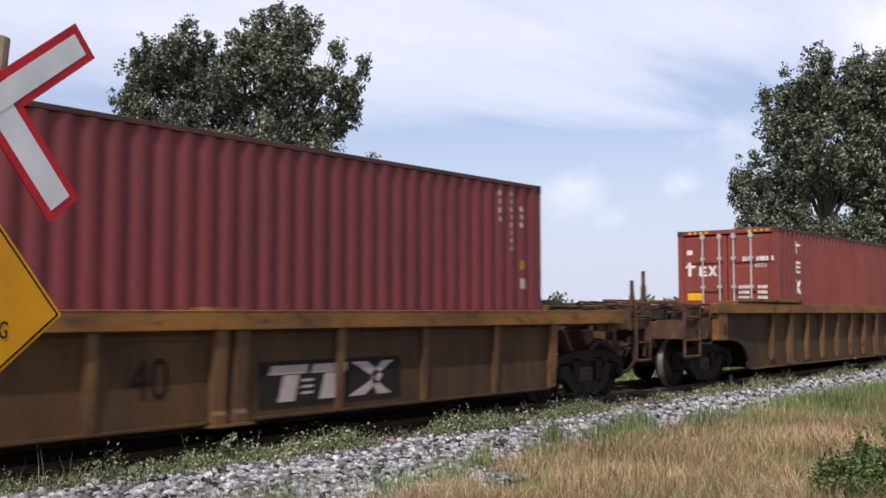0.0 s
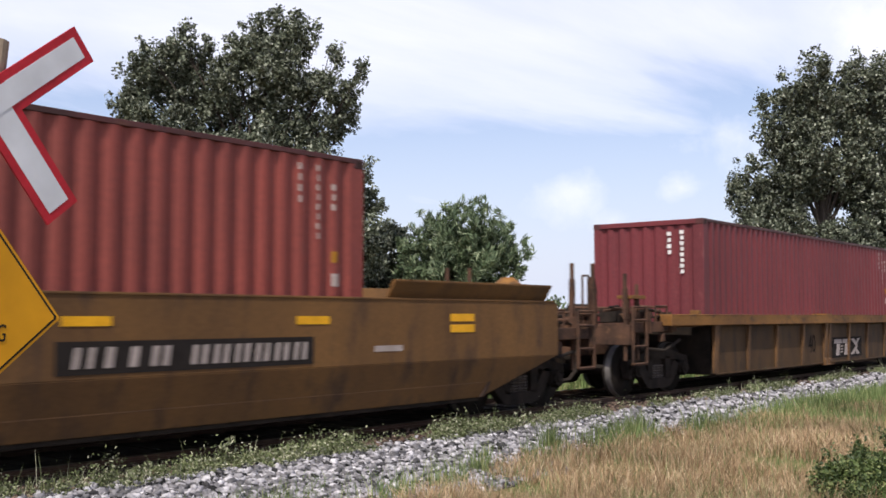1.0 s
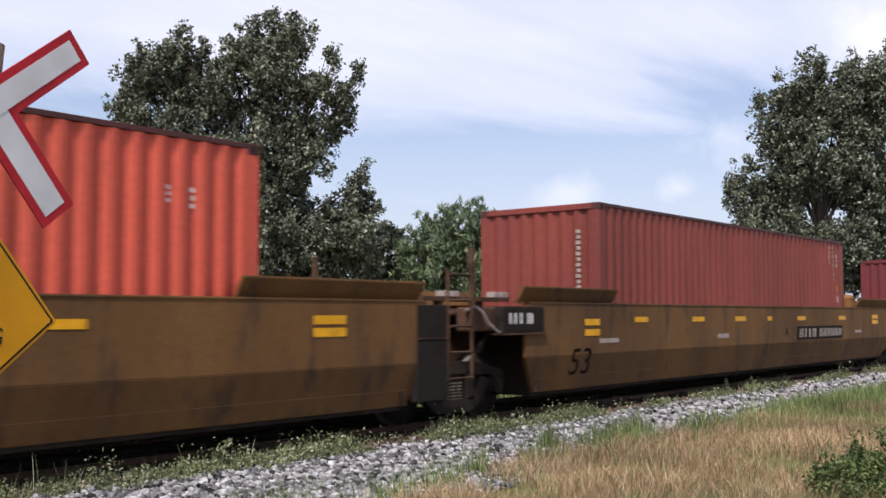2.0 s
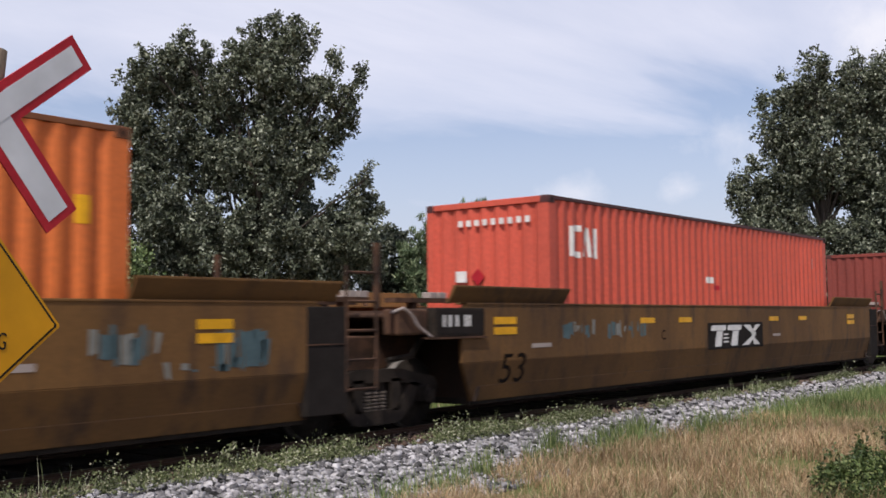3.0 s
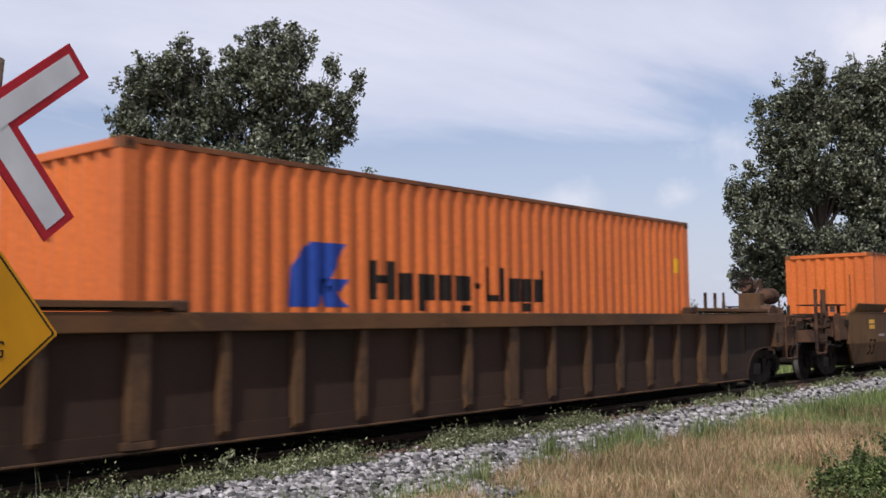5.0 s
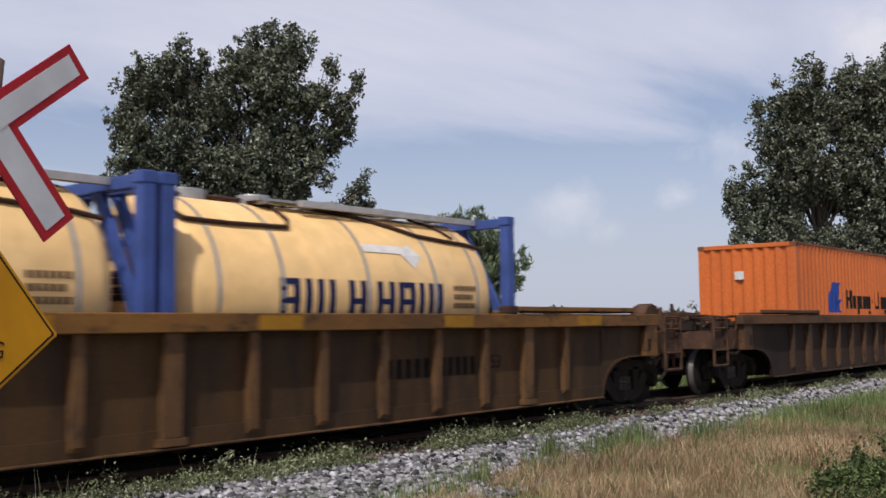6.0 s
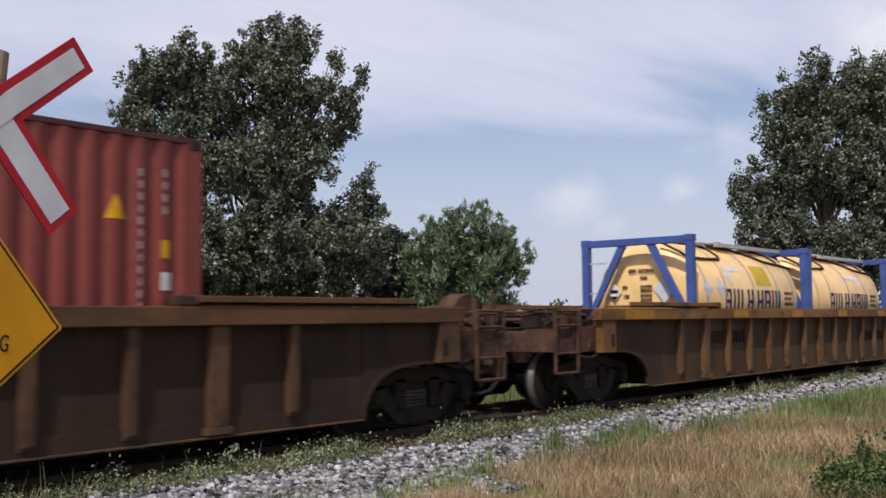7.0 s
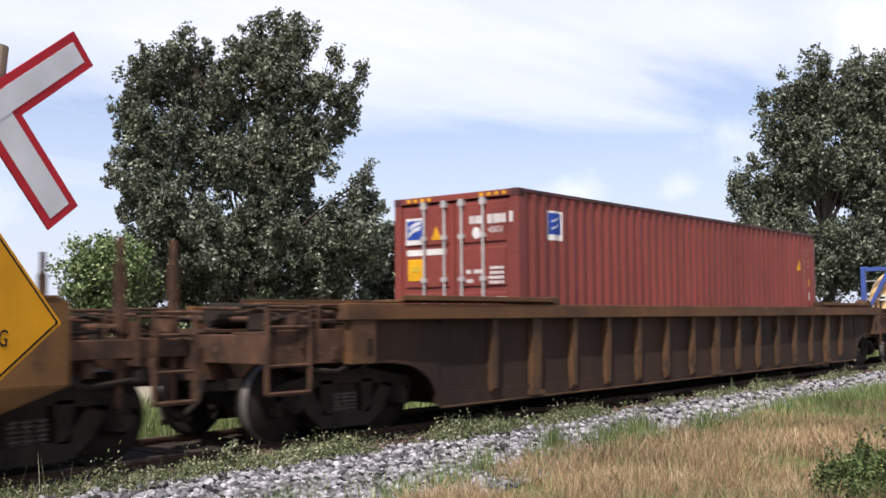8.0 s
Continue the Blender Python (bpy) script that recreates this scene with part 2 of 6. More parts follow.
M = {
    "car_clean": surface("aged_yellow_brown_paint", (0.150, 0.073, 0.022), (0.092, 0.046, 0.017), 0.7, (1, 1, 0.35), 0.72, bump=0.05, grain=25, third=(0.046, 0.026, 0.016), third_at=(0.52, 0.68), third_scale=2.6),
    "car_chord": surface("worn_yellow_chord_paint", (0.215, 0.098, 0.022), (0.110, 0.052, 0.018), 1.6, (0.5, 1, 1), 0.68, bump=0.05, grain=25, third=(0.045, 0.025, 0.016), third_at=(0.52, 0.66), third_scale=5),
    # Panel brown carries the shade below the chord as well as grime.
    "car_panel": surface("grimy_shade_brown_panel", (0.044, 0.023, 0.014), (0.024, 0.015, 0.011), 1.2, (1, 1, 0.3), 0.85, bump=0.05, grain=25, third=(0.075, 0.038, 0.016), third_at=(0.60, 0.75), third_scale=2.4),
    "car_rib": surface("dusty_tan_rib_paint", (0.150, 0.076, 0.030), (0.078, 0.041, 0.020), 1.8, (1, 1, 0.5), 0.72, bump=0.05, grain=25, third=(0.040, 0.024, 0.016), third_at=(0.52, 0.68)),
    "dark_chord": surface("rust_brown_chord_paint", (0.120, 0.056, 0.022), (0.060, 0.032, 0.018), 1.6, (0.5, 1, 1), 0.75, bump=0.05, grain=25, third=(0.19, 0.090, 0.028), third_at=(0.60, 0.74), third_scale=3),
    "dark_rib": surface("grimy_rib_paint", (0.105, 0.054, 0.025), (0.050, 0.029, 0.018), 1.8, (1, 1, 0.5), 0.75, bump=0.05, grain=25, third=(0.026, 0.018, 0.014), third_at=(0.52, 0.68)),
    # Darker than the chord yellow: dirt plus painted shade under the chord.
    "yellow_panel": surface("old_yellow_panel_with_shade", (0.080, 0.041, 0.014), (0.044, 0.024, 0.012), 1.1, (1, 1, 0.3), 0.78, bump=0.05, grain=25, third=(0.028, 0.019, 0.013), third_at=(0.48, 0.66), third_scale=2.8),
    "rusty": surface("rusty_brown_steel", (0.094, 0.050, 0.032), (0.036, 0.023, 0.018), 3.0, (1, 1, 1), 0.85, bump=0.15, grain=60, amount=(0.42, 0.60), third=(0.165, 0.085, 0.046), third_at=(0.55, 0.72), sheen=0.12),
    # Dark for greasy running gear and for shade painted on forty_car's bulkhead.
    "grime": surface("greasy_shade_dark_cast_steel", (0.034, 0.026, 0.021), (0.018, 0.015, 0.013), 4.0, (1, 1, 1), 0.85, bump=0.15, grain=70, third=(0.055, 0.034, 0.024), third_at=(0.60, 0.78), sheen=0.07),
    # Wheel brown is darkened to stand in for shade from the car above.
    "wheel": surface("brown_shade_dark_wheel_steel", (0.022, 0.017, 0.014), (0.011, 0.010, 0.009), 5.0, (1, 1, 1), 0.8, 0.0, bump=0.1, third=(0.045, 0.028, 0.02), third_at=(0.60, 0.75), sheen=0.1),
    "tread": plain("polished_wheel_tread", (0.17, 0.155, 0.145), 0.5, 0.4),
    "maroon": surface("faded_maroon_container_paint", (0.148, 0.029, 0.033), (0.115, 0.026, 0.029), 0.8, (1, 1, 0.3), 0.5, bump=0.02, grain=18, third=(0.24, 0.085, 0.08), third_at=(0.63, 0.8), third_scale=5),
    "red_brown": surface("sun_bleached_red_brown_container_paint", (0.215, 0.047, 0.036), (0.163, 0.039, 0.031), 0.8, (1, 1, 0.3), 0.5, bump=0.02, grain=18, third=(0.13, 0.05, 0.035), third_at=(0.63, 0.78), third_scale=5),
    "coral": surface("bright_coral_red_container_paint", (0.55, 0.090, 0.055), (0.46, 0.080, 0.050), 0.8, (1, 1, 0.3), 0.5, bump=0.02, grain=18, third=(0.34, 0.11, 0.07), third_at=(0.66, 0.8), third_scale=6),
    "orange": surface("orange_container_paint", (0.62, 0.152, 0.034), (0.53, 0.130, 0.034), 0.8, (1, 1, 0.3), 0.48, bump=0.02, grain=18, third=(0.34, 0.10, 0.035), third_at=(0.68, 0.8), third_scale=7),
    "rail_dark": surface("scuffed_shade_dark_container_rail", (0.075, 0.025, 0.024), (0.045, 0.020, 0.019), 2.0, (1, 1, 1), 0.55, third=RUST),
    "rail_orange": surface("scuffed_dark_orange_rail", (0.20, 0.07, 0.025), (0.11, 0.045, 0.024), 2.0, (1, 1, 1), 0.55, third=RUST),
    "zinc": plain("galvanised_bar", (0.55, 0.52, 0.50), 0.45, 0.4),
    "white": plain("worn_white_lettering", (0.70, 0.67, 0.64)),
    "pale": plain("faded_pale_lettering", (0.36, 0.30, 0.27)),
    "black": plain("weathered_black_paint", (0.024, 0.020, 0.018), 0.9, 0.0, 0.05),
    "dim_black": plain("faded_black_stencil", (0.018, 0.014, 0.012), 0.92, 0.0, 0.04),
    "dull_amber": plain("grimy_amber_reflector", (0.34, 0.165, 0.015), 0.5),
    "amber": plain("amber_reflector_strip", (0.72, 0.36, 0.015), 0.35),
    "blue": surface("blue_frame_paint", (0.055, 0.095, 0.31), (0.045, 0.075, 0.23), 2.5, (1, 1, 1), 0.45, bump=0.04, third=(0.10, 0.07, 0.06), third_at=(0.68, 0.8)),
    "logo_blue": plain("deep_blue_emblem_paint", (0.022, 0.06, 0.30)),
    "navy": plain("navy_lettering", (0.018, 0.022, 0.085)),
    "cream": surface("cream_yellow_tank_paint", (0.88, 0.575, 0.25), (0.83, 0.53, 0.22), 0.8, (1, 1, 1), 0.38, bump=0.01, grain=3, third=(0.62, 0.38, 0.16), third_at=(0.70, 0.9), third_scale=2.2, sheen=0.45),
    "ochre": plain("ochre_square_paint", (0.55, 0.37, 0.03)),
    "strap": plain("grey_tank_strap", (0.42, 0.42, 0.42), 0.4, 0.5),
    "hose": plain("dark_rusty_pipe", (0.065, 0.032, 0.024), 0.7),
    "graffiti": plain("faded_blue_spray_paint", (0.075, 0.115, 0.125)),
    "graffiti_pale": plain("faded_pale_spray_paint", (0.20, 0.20, 0.18)),
    "sign_red": plain("crossbuck_red", (0.40, 0.018, 0.028), 0.4),
    "sign_white": surface("retroreflective_grey_white", (0.56, 0.57, 0.60), (0.53, 0.54, 0.57), 1.5, bump=0.0, grain=4),
    "sign_yellow": surface("warning_sign_yellow", (0.56, 0.26, 0.004), (0.52, 0.235, 0.004), 1.5, bump=0.0, grain=4),
    "sign_black": plain("sign_black", (0.015, 0.013, 0.010), 0.5),
    "post_wood": surface("weathered_sign_post", (0.32, 0.25, 0.18), (0.20, 0.16, 0.12), 4, (1, 1, 0.1), 0.8, bump=0.2),
    "tie": surface("creosoted_tie_wood", (0.050, 0.037, 0.029), (0.026, 0.021, 0.018), 3, (0.3, 1, 1), 0.95, bump=0.3, sheen=0.05),
    "rail": surface("rusty_rail_steel", (0.085, 0.045, 0.030), (0.048, 0.030, 0.022), 3, (0.2, 1, 1), 0.6, 0.2, bump=0.1),
    "railhead": plain("worn_rail_head", (0.10, 0.075, 0.06), 0.6, 0.4),
    # Bed and stone browns hold oil and rust plus the train's shade.
    "oily_shade_bed": surface("oil_and_shade_dark_track_bed", (0.060, 0.046, 0.038), (0.032, 0.026, 0.023), 5, (1, 1, 1), 0.95, bump=0.8, grain=30, third=(0.12, 0.085, 0.065), third_at=(0.62, 0.75), third_scale=14, sheen=0.05),
    "oily_shade_stone": surface("rust_and_shade_dark_ballast", (0.115, 0.080, 0.062), (0.052, 0.040, 0.034), 8, (1, 1, 1), 0.95, bump=0.2, grain=50, island=0.8, sheen=0.05),
    "lane": surface("pale_dust_lane", (0.29, 0.25, 0.18), (0.21, 0.19, 0.13), 0.5, (1, 1, 1), 0.95, bump=0.4, grain=20, third=(0.22, 0.22, 0.12), third_at=(0.6, 0.72), third_scale=0.8),
    # Springs are lighter than the truck to stand in for light they catch.
    "spring": surface("lit_worn_spring_steel", (0.120, 0.095, 0.080), (0.055, 0.045, 0.040), 6.0, (1, 1, 1), 0.55, 0.2, bump=0.1),
    "ballast": surface("ballast_bed", (0.20, 0.19, 0.19), (0.11, 0.105, 0.105), 9, (1, 1, 1), 0.9, bump=0.8, grain=30),
    "stone": surface("grey_crushed_stone", (0.275, 0.264, 0.272), (0.100, 0.095, 0.101), 8, (1, 1, 1), 0.85, bump=0.2, grain=50, island=1.0),
    "earth": surface("dry_grass_ground", (0.20, 0.145, 0.065), (0.12, 0.105, 0.04), 0.8, (1, 1, 1), 0.95, bump=0.6, grain=14, third=(0.09, 0.10, 0.03), third_at=(0.52, 0.68), third_scale=0.25),
    "bark": surface("grey_brown_bark", (0.060, 0.048, 0.038), (0.034, 0.028, 0.023), 3, (1, 1, 0.2), 0.9, bump=0.5, grain=12),
    "poplar": leaf_surface("poplar_leaves", (0.047, 0.057, 0.036), (0.112, 0.125, 0.082), (0.30, 0.315, 0.245), 0.62),
    "ash": leaf_surface("fresh_green_leaves", (0.056, 0.084, 0.042), (0.122, 0.164, 0.084), (0.25, 0.285, 0.17)),
    "sapling": leaf_surface("sapling_leaves", (0.070, 0.105, 0.038), (0.130, 0.178, 0.066), (0.25, 0.29, 0.14)),
    "shrub": leaf_surface("shrub_leaves", (0.030, 0.048, 0.014), (0.078, 0.110, 0.030), (0.18, 0.20, 0.075)),
    "weed": leaf_surface("weed_leaves", (0.075, 0.092, 0.036), (0.150, 0.168, 0.078), (0.37, 0.36, 0.26)),
    "straw": leaf_surface("dry_grass_blades", (0.165, 0.105, 0.058), (0.37, 0.25, 0.14), (0.53, 0.42, 0.27), 0.8),
    "green_grass": leaf_surface("green_grass_blades", (0.070, 0.105, 0.032), (0.132, 0.178, 0.060), (0.26, 0.275, 0.12), 0.65),
}

# ---- mesh helpers ----


def box(bm, x0, x1, y0, y1, z0, z1):
    v = [bm.verts.new((x, y, z)) for x in (x0, x1) for y in (y0, y1) for z in (z0, z1)]
    for f in ((0, 1, 3, 2), (4, 6, 7, 5), (0, 4, 5, 1), (2, 3, 7, 6), (0, 2, 6, 4), (1, 5, 7, 3)):
        bm.faces.new([v[i] for i in f])


def prism(bm, pts, axis, a0, a1):
    """A polygon drawn across an axis and drawn out along it from a0 to a1."""
    def at(p, a):
        return {"x": (a, p[0], p[1]), "y": (p[0], a, p[1]), "z": (p[0], p[1], a)}[axis]
    lo = [bm.verts.new(at(p, a0)) for p in pts]
    hi = [bm.verts.new(at(p, a1)) for p in pts]
    n = len(pts)
    bm.faces.new(lo)
    bm.faces.new(hi[::-1])
    for i in range(n):
        j = (i + 1) % n
        bm.faces.new((lo[j], lo[i], hi[i], hi[j]))


def rod(bm, p, q, r, n=8, r2=None):
    p, q = Vector(p), Vector(q)
    d = (q - p).normalized()
    a = d.orthogonal().normalized()
    b = d.cross(a)
    r2 = r if r2 is None else r2
    lo, hi = [], []
    for i in range(n):
        w = a * math.cos(2 * math.pi * i / n) + b * math.sin(2 * math.pi * i / n)
        lo.append(bm.verts.new(p + w * r))
        hi.append(bm.verts.new(q + w * r2))
    bm.faces.new(lo[::-1])
    bm.faces.new(hi)
    for i in range(n):
        j = (i + 1) % n
        bm.faces.new((lo[i], lo[j], hi[j], hi[i]))


def pipe(bm, pts, r, n=6):
    for p, q in zip(pts, pts[1:]):
        rod(bm, p, q, r, n)


def part(name, bm, material, parent, label="", bevel=0.0, smooth=False):
    bmesh.ops.recalc_face_normals(bm, faces=bm.faces)
    me = bpy.data.meshes.new(name)
    bm.to_mesh(me)
    bm.free()
    me.materials.append(M[material])
    if smooth:
        for p in me.polygons:
            p.use_smooth = True
    ob = new(name, me)
    ob.parent = parent
    if bevel:
        mod = ob.modifiers.new("bevel", "BEVEL")
        mod.width, mod.segments, mod.limit_method = bevel, 2, "ANGLE"
    if label:
        ob["label"] = label
    return ob


def boxes(name, dims, material, parent, label="", bevel=0.0):
    bm = bmesh.new()
    for d in dims:
        box(bm, *d)
    return part(name, bm, material, parent, label, bevel)


def array_mesh(name, verts, faces, material, parent=None):
    me = bpy.data.meshes.new(name)
    nv, nf, k = len(verts), len(faces), faces.shape[1]
    me.vertices.add(nv)
    me.vertices.foreach_set("co", np.ascontiguousarray(verts, dtype=np.float32).ravel())
    me.loops.add(nf * k)
    me.loops.foreach_set("vertex_index", np.ascontiguousarray(faces, dtype=np.int32).ravel())
    me.polygons.add(nf)
    me.polygons.foreach_set("loop_start", np.arange(0, nf * k, k, dtype=np.int32))
    me.update(calc_edges=True)
    me.materials.append(M[material])
    ob = new(name, me)
    ob.parent = parent
    return ob


def writing(text, size, material, parent, place, label="", turn=(90, 0, 0), wide=1.0):
    cu = bpy.data.curves.new("lettering", "FONT")
    cu.body, cu.size, cu.extrude, cu.align_x, cu.align_y = text, size, 0.001, "CENTER", "CENTER"
    cu.materials.append(M[material])
    ob = new("lettering", cu)
    ob.parent = parent
    ob.location, ob.rotation_euler = place, [radians(a) for a in turn]
    ob.scale.x = wide
    if label:
        ob["label"] = label
    return ob


def thing(name, label, category, group="", kind=""):
    return tagged(new(name), label, category, group, kind)

# ---- setting ----
TRACK_Y, SPEED = 9.751, 17.828
GROUND_Z = -0.36
MOVING, WHEELS = [], []


def build_ground():
    rng = np.random.default_rng(3)
    xs = np.concatenate([np.linspace(-900, -30, 12), np.linspace(-20, 90, 111), np.linspace(110, 1500, 16)])
    ys = np.concatenate([np.linspace(-300, -8, 8), np.linspace(-5, 20, 51), np.linspace(24, 60, 10), np.linspace(90, 1800, 14)])
    gx, gy = np.meshgrid(xs, ys, indexing="ij")
    gz = np.full(gx.shape, GROUND_Z)
    near = (np.abs(gx - 35) < 55) & (np.abs(gy - 7) < 13)
    gz += np.where(near, rng.normal(0, 0.012, gx.shape), 0)
    n, m = gx.shape
    v = np.stack([gx, gy, gz], -1).reshape(-1, 3)
    i, j = np.meshgrid(np.arange(n - 1), np.arange(m - 1), indexing="ij")
    a = (i * m + j).ravel()
    f = np.stack([a, a + m, a + m + 1, a + 1], -1)
    tagged(array_mesh("ground", v, f, "earth"), "flat dry grassy ground reaching the horizon", "ground", kind="structure")


build_ground()
bm = bmesh.new()
prism(bm, [(6.7, GROUND_Z - 0.05), (7.25, -0.30), (8.15, -0.13), (8.6, -0.09), (10.95, -0.09), (11.4, -0.13), (12.9, GROUND_Z - 0.05)], "x", -260, 420)
bed = part("ballast_bed", bm, "ballast", None)
tagged(bed, "raised bed of crushed grey ballast under the track", "ballast", kind="structure")


# Dark strip under the cars: oily ballast with the train's shade painted in.
bm = bmesh.new()
prism(bm, [(8.38, -0.12), (8.62, -0.084), (10.92, -0.084), (11.12, -0.12)], "x", -260, 420)
tagged(part("track_bed", bm, "oily_shade_bed", None), "ballast between and beside the rails, dark with oil and painted shade", "ballast", kind="structure")
bm = bmesh.new()
prism(bm, [(17.2, GROUND_Z - 0.06), (17.5, GROUND_Z + 0.045), (23.6, GROUND_Z + 0.045), (24.0, GROUND_Z - 0.06)], "x", -260, 420)
tagged(part("field_lane", bm, "lane", None), "pale dusty farm lane beyond the track", "road", kind="structure")


def build_track():
    track = thing("railway_track", "rusty steel rails on dark wooden ties in ballast", "railway track", kind="structure")
    for side in (-1, 1):
        y = TRACK_Y + side * 0.7535
        bm = bmesh.new()
        prism(bm, [(y - 0.07, -0.16), (y + 0.07, -0.16), (y + 0.07, -0.145), (y + 0.012, -0.13), (y + 0.012, -0.04), (y + 0.034, -0.03), (y + 0.034, -0.004),
                   (y + 0.026, 0.0), (y - 0.026, 0.0), (y - 0.034, -0.004), (y - 0.034, -0.03), (y - 0.012, -0.04), (y - 0.012, -0.13), (y - 0.07, -0.145)], "x", -260, 420)
        rail = part("rail", bm, "rail", track, "rusty steel rail with a worn bright head")
        part_bm = bmesh.new()
        box(part_bm, -260, 420, y - 0.024, y + 0.024, 0.0, 0.003)
        part("railhead", part_bm, "railhead", rail)
    bm = bmesh.new()
    box(bm, -0.11, 0.11, -1.3, 1.3, -0.24, -0.065)
    first = part("tie", bm, "tie", track)
    first.location = (-4, TRACK_Y, 0)
    for k in range(1, 190):
        tie = new("tie", first.data)
        tie.parent = track
        tie.location = (-4 + 0.52 * k, TRACK_Y + random.uniform(-0.04, 0.04), random.uniform(-0.012, 0.004))


build_track()

# ---- the train ----


def rows_of(x, z=0.0, y=TRACK_Y):
    return [(t, pose(x - 0.02 + SPEED * (t - 4.0), y, z)) for t in (0.0, 1.0, 2.0, 3.0, 4.0, 5.0, 6.0, 7.0, 8.0)]


def wheelset_mesh():
    bm = bmesh.new()
    n = 36
    prof = [(0.0, 0.0), (0.10, 0.0), (0.12, -0.04), (0.20, -0.055), (0.36, -0.03), (0.385, 0.0), (0.452, 0.0), (0.46, 0.02), (0.462, 0.10), (0.487, 0.115), (0.487, 0.135),
            (0.39, 0.14), (0.37, 0.10), (0.18, 0.07), (0.12, 0.14), (0.085, 0.16)]
    for side in (-1, 1):
        rings = []
        for r, w in prof:
            y = side * (0.835 - w)
            if r == 0:
                rings.append([bm.verts.new((0, y, 0))])
            else:
                rings.append([bm.verts.new((r * math.cos(2 * math.pi * i / n), y, r * math.sin(2 * math.pi * i / n))) for i in range(n)])
        for k, (a, b) in enumerate(zip(rings, rings[1:])):
            for i in range(n):
                j = (i + 1) % n
                f = bm.faces.new((a[0], b[i], b[j])) if len(a) == 1 else bm.faces.new((a[i], a[j], b[j], b[i]))
                f.material_index = 1 if k in (6, 7) else 0
                f.smooth = True
    rod(bm, (0, -0.72, 0), (0, 0.72, 0), 0.085, 14)
    # chalked hub marks so that the turning shows
    box(bm, -0.03, 0.03, -0.80, -0.775, 0.22, 0.34)
    bmesh.ops.recalc_face_normals(bm, faces=bm.faces)
    me = bpy.data.meshes.new("wheelset")
    bm.to_mesh(me)
    bm.free()
    me.materials.append(M["wheel"])
    me.materials.append(M["tread"])
    return me


WHEELSET = wheelset_mesh()


def truck_mesh():
    bm = bmesh.new()
    for side in (-1, 1):
        y0, y1 = side * 0.93, side * 1.07
        # cast side frame: arched upper member, dropped lower member, two pedestals
        for pts in ([(-1.14, 0.46), (-1.16, 0.56), (-1.10, 0.67), (-0.78, 0.72), (-0.42, 0.80), (0.42, 0.80), (0.78, 0.72), (1.10, 0.67), (1.16, 0.56), (1.14, 0.46), (0.98, 0.52), (0.72, 0.56), (0.40, 0.64), (-0.40, 0.64), (-0.72, 0.56), (-0.98, 0.52)],
                    [(-0.80, 0.60), (-0.60, 0.62), (-0.34, 0.30), (0.34, 0.30), (0.60, 0.62), (0.80, 0.60), (0.66, 0.34), (0.44, 0.15), (0.30, 0.12), (-0.30, 0.12), (-0.44, 0.15), (-0.66, 0.34)],
                    [(-0.40, 0.28), (-0.26, 0.28), (-0.24, 0.68), (-0.44, 0.68)], [(0.26, 0.28), (0.40, 0.28), (0.44, 0.68), (0.24, 0.68)],
                    [(-1.10, 0.33), (-1.00, 0.30), (-0.98, 0.56), (-1.12, 0.56)], [(1.00, 0.30), (1.10, 0.33), (1.12, 0.56), (0.98, 0.56)]):
            prism(bm, pts, "y", min(y0, y1), max(y0, y1))
        for x in (-0.89, 0.89):
            prism(bm, [(x - 0.13, 0.36), (x + 0.13, 0.36), (x + 0.13, 0.56), (x - 0.13, 0.56)], "y", min(side * 0.90, side * 1.10), max(side * 0.90, side * 1.10))
            rod(bm, (x, side * 1.10, 0.46), (x, side * 1.15, 0.46), 0.115, 14)
            rod(bm, (x, side * 1.15, 0.46), (x, side * 1.18, 0.46), 0.075, 12, 0.06)
            for b_x, b_z in ((-0.06, 0.50), (0.06, 0.50), (0.0, 0.40)):
                rod(bm, (x + b_x, side * 1.15, b_z), (x + b_x, side * 1.172, b_z), 0.018, 6)
    box(bm, -0.2, 0.2, -1.0, 1.0, 0.50, 0.70)
    rod(bm, (0, 0, 0.68), (0, 0, 0.86), 0.22, 14)
    for x in (-0.42, 0.42):
        box(bm, x - 0.06, x + 0.06, -0.9, 0.9, 0.36, 0.48)
        for side in (-1, 1):
            box(bm, x * 1.02 - 0.05, x * 1.02 + 0.05, side * 0.74 - 0.06, side * 0.74 + 0.06, 0.30, 0.62)
            rod(bm, (x, side * 0.45, 0.42), (x * 0.5, side * 0.3, 0.95), 0.035, 6)
    bmesh.ops.recalc_face_normals(bm, faces=bm.faces)
    me = bpy.data.meshes.new("truck")
    bm.to_mesh(me)
    bm.free()
    me.materials.append(M["grime"])
    return me


def spring_mesh():
    bm = bmesh.new()
    n, rings = 10, []
    for k in range(19):
        r = 0.042 if k % 3 == 0 else 0.064
        rings.append([bm.verts.new((r * math.cos(2 * math.pi * i / n), r * math.sin(2 * math.pi * i / n), 0.27 + 0.0145 * k)) for i in range(n)])
    for a, b in zip(rings, rings[1:]):
        for i in range(n):
            bm.faces.new((a[i], a[(i + 1) % n], b[(i + 1) % n], b[i]))
    me = bpy.data.meshes.new("spring")
    bm.to_mesh(me)
    bm.free()
    me.materials.append(M["spring"])
    return me


TRUCK, SPRING = truck_mesh(), spring_mesh()


def truck(car, x):
    ob = new("truck", TRUCK)
    ob.parent, ob.location = car, (x, 0, 0)
    for side in (-1, 1):
        for x_s in (-0.14, 0.0, 0.14):
            s = new("coil_spring", SPRING)
            s.parent, s.location = ob, (x_s, side * 1.0, 0)
    for dx in (-0.89, 0.89):
        w = new("wheelset", WHEELSET)
        w.parent, w.location = ob, (dx, 0, 0.46)
        WHEELS.append((w, dx, 0.46))
    return ob


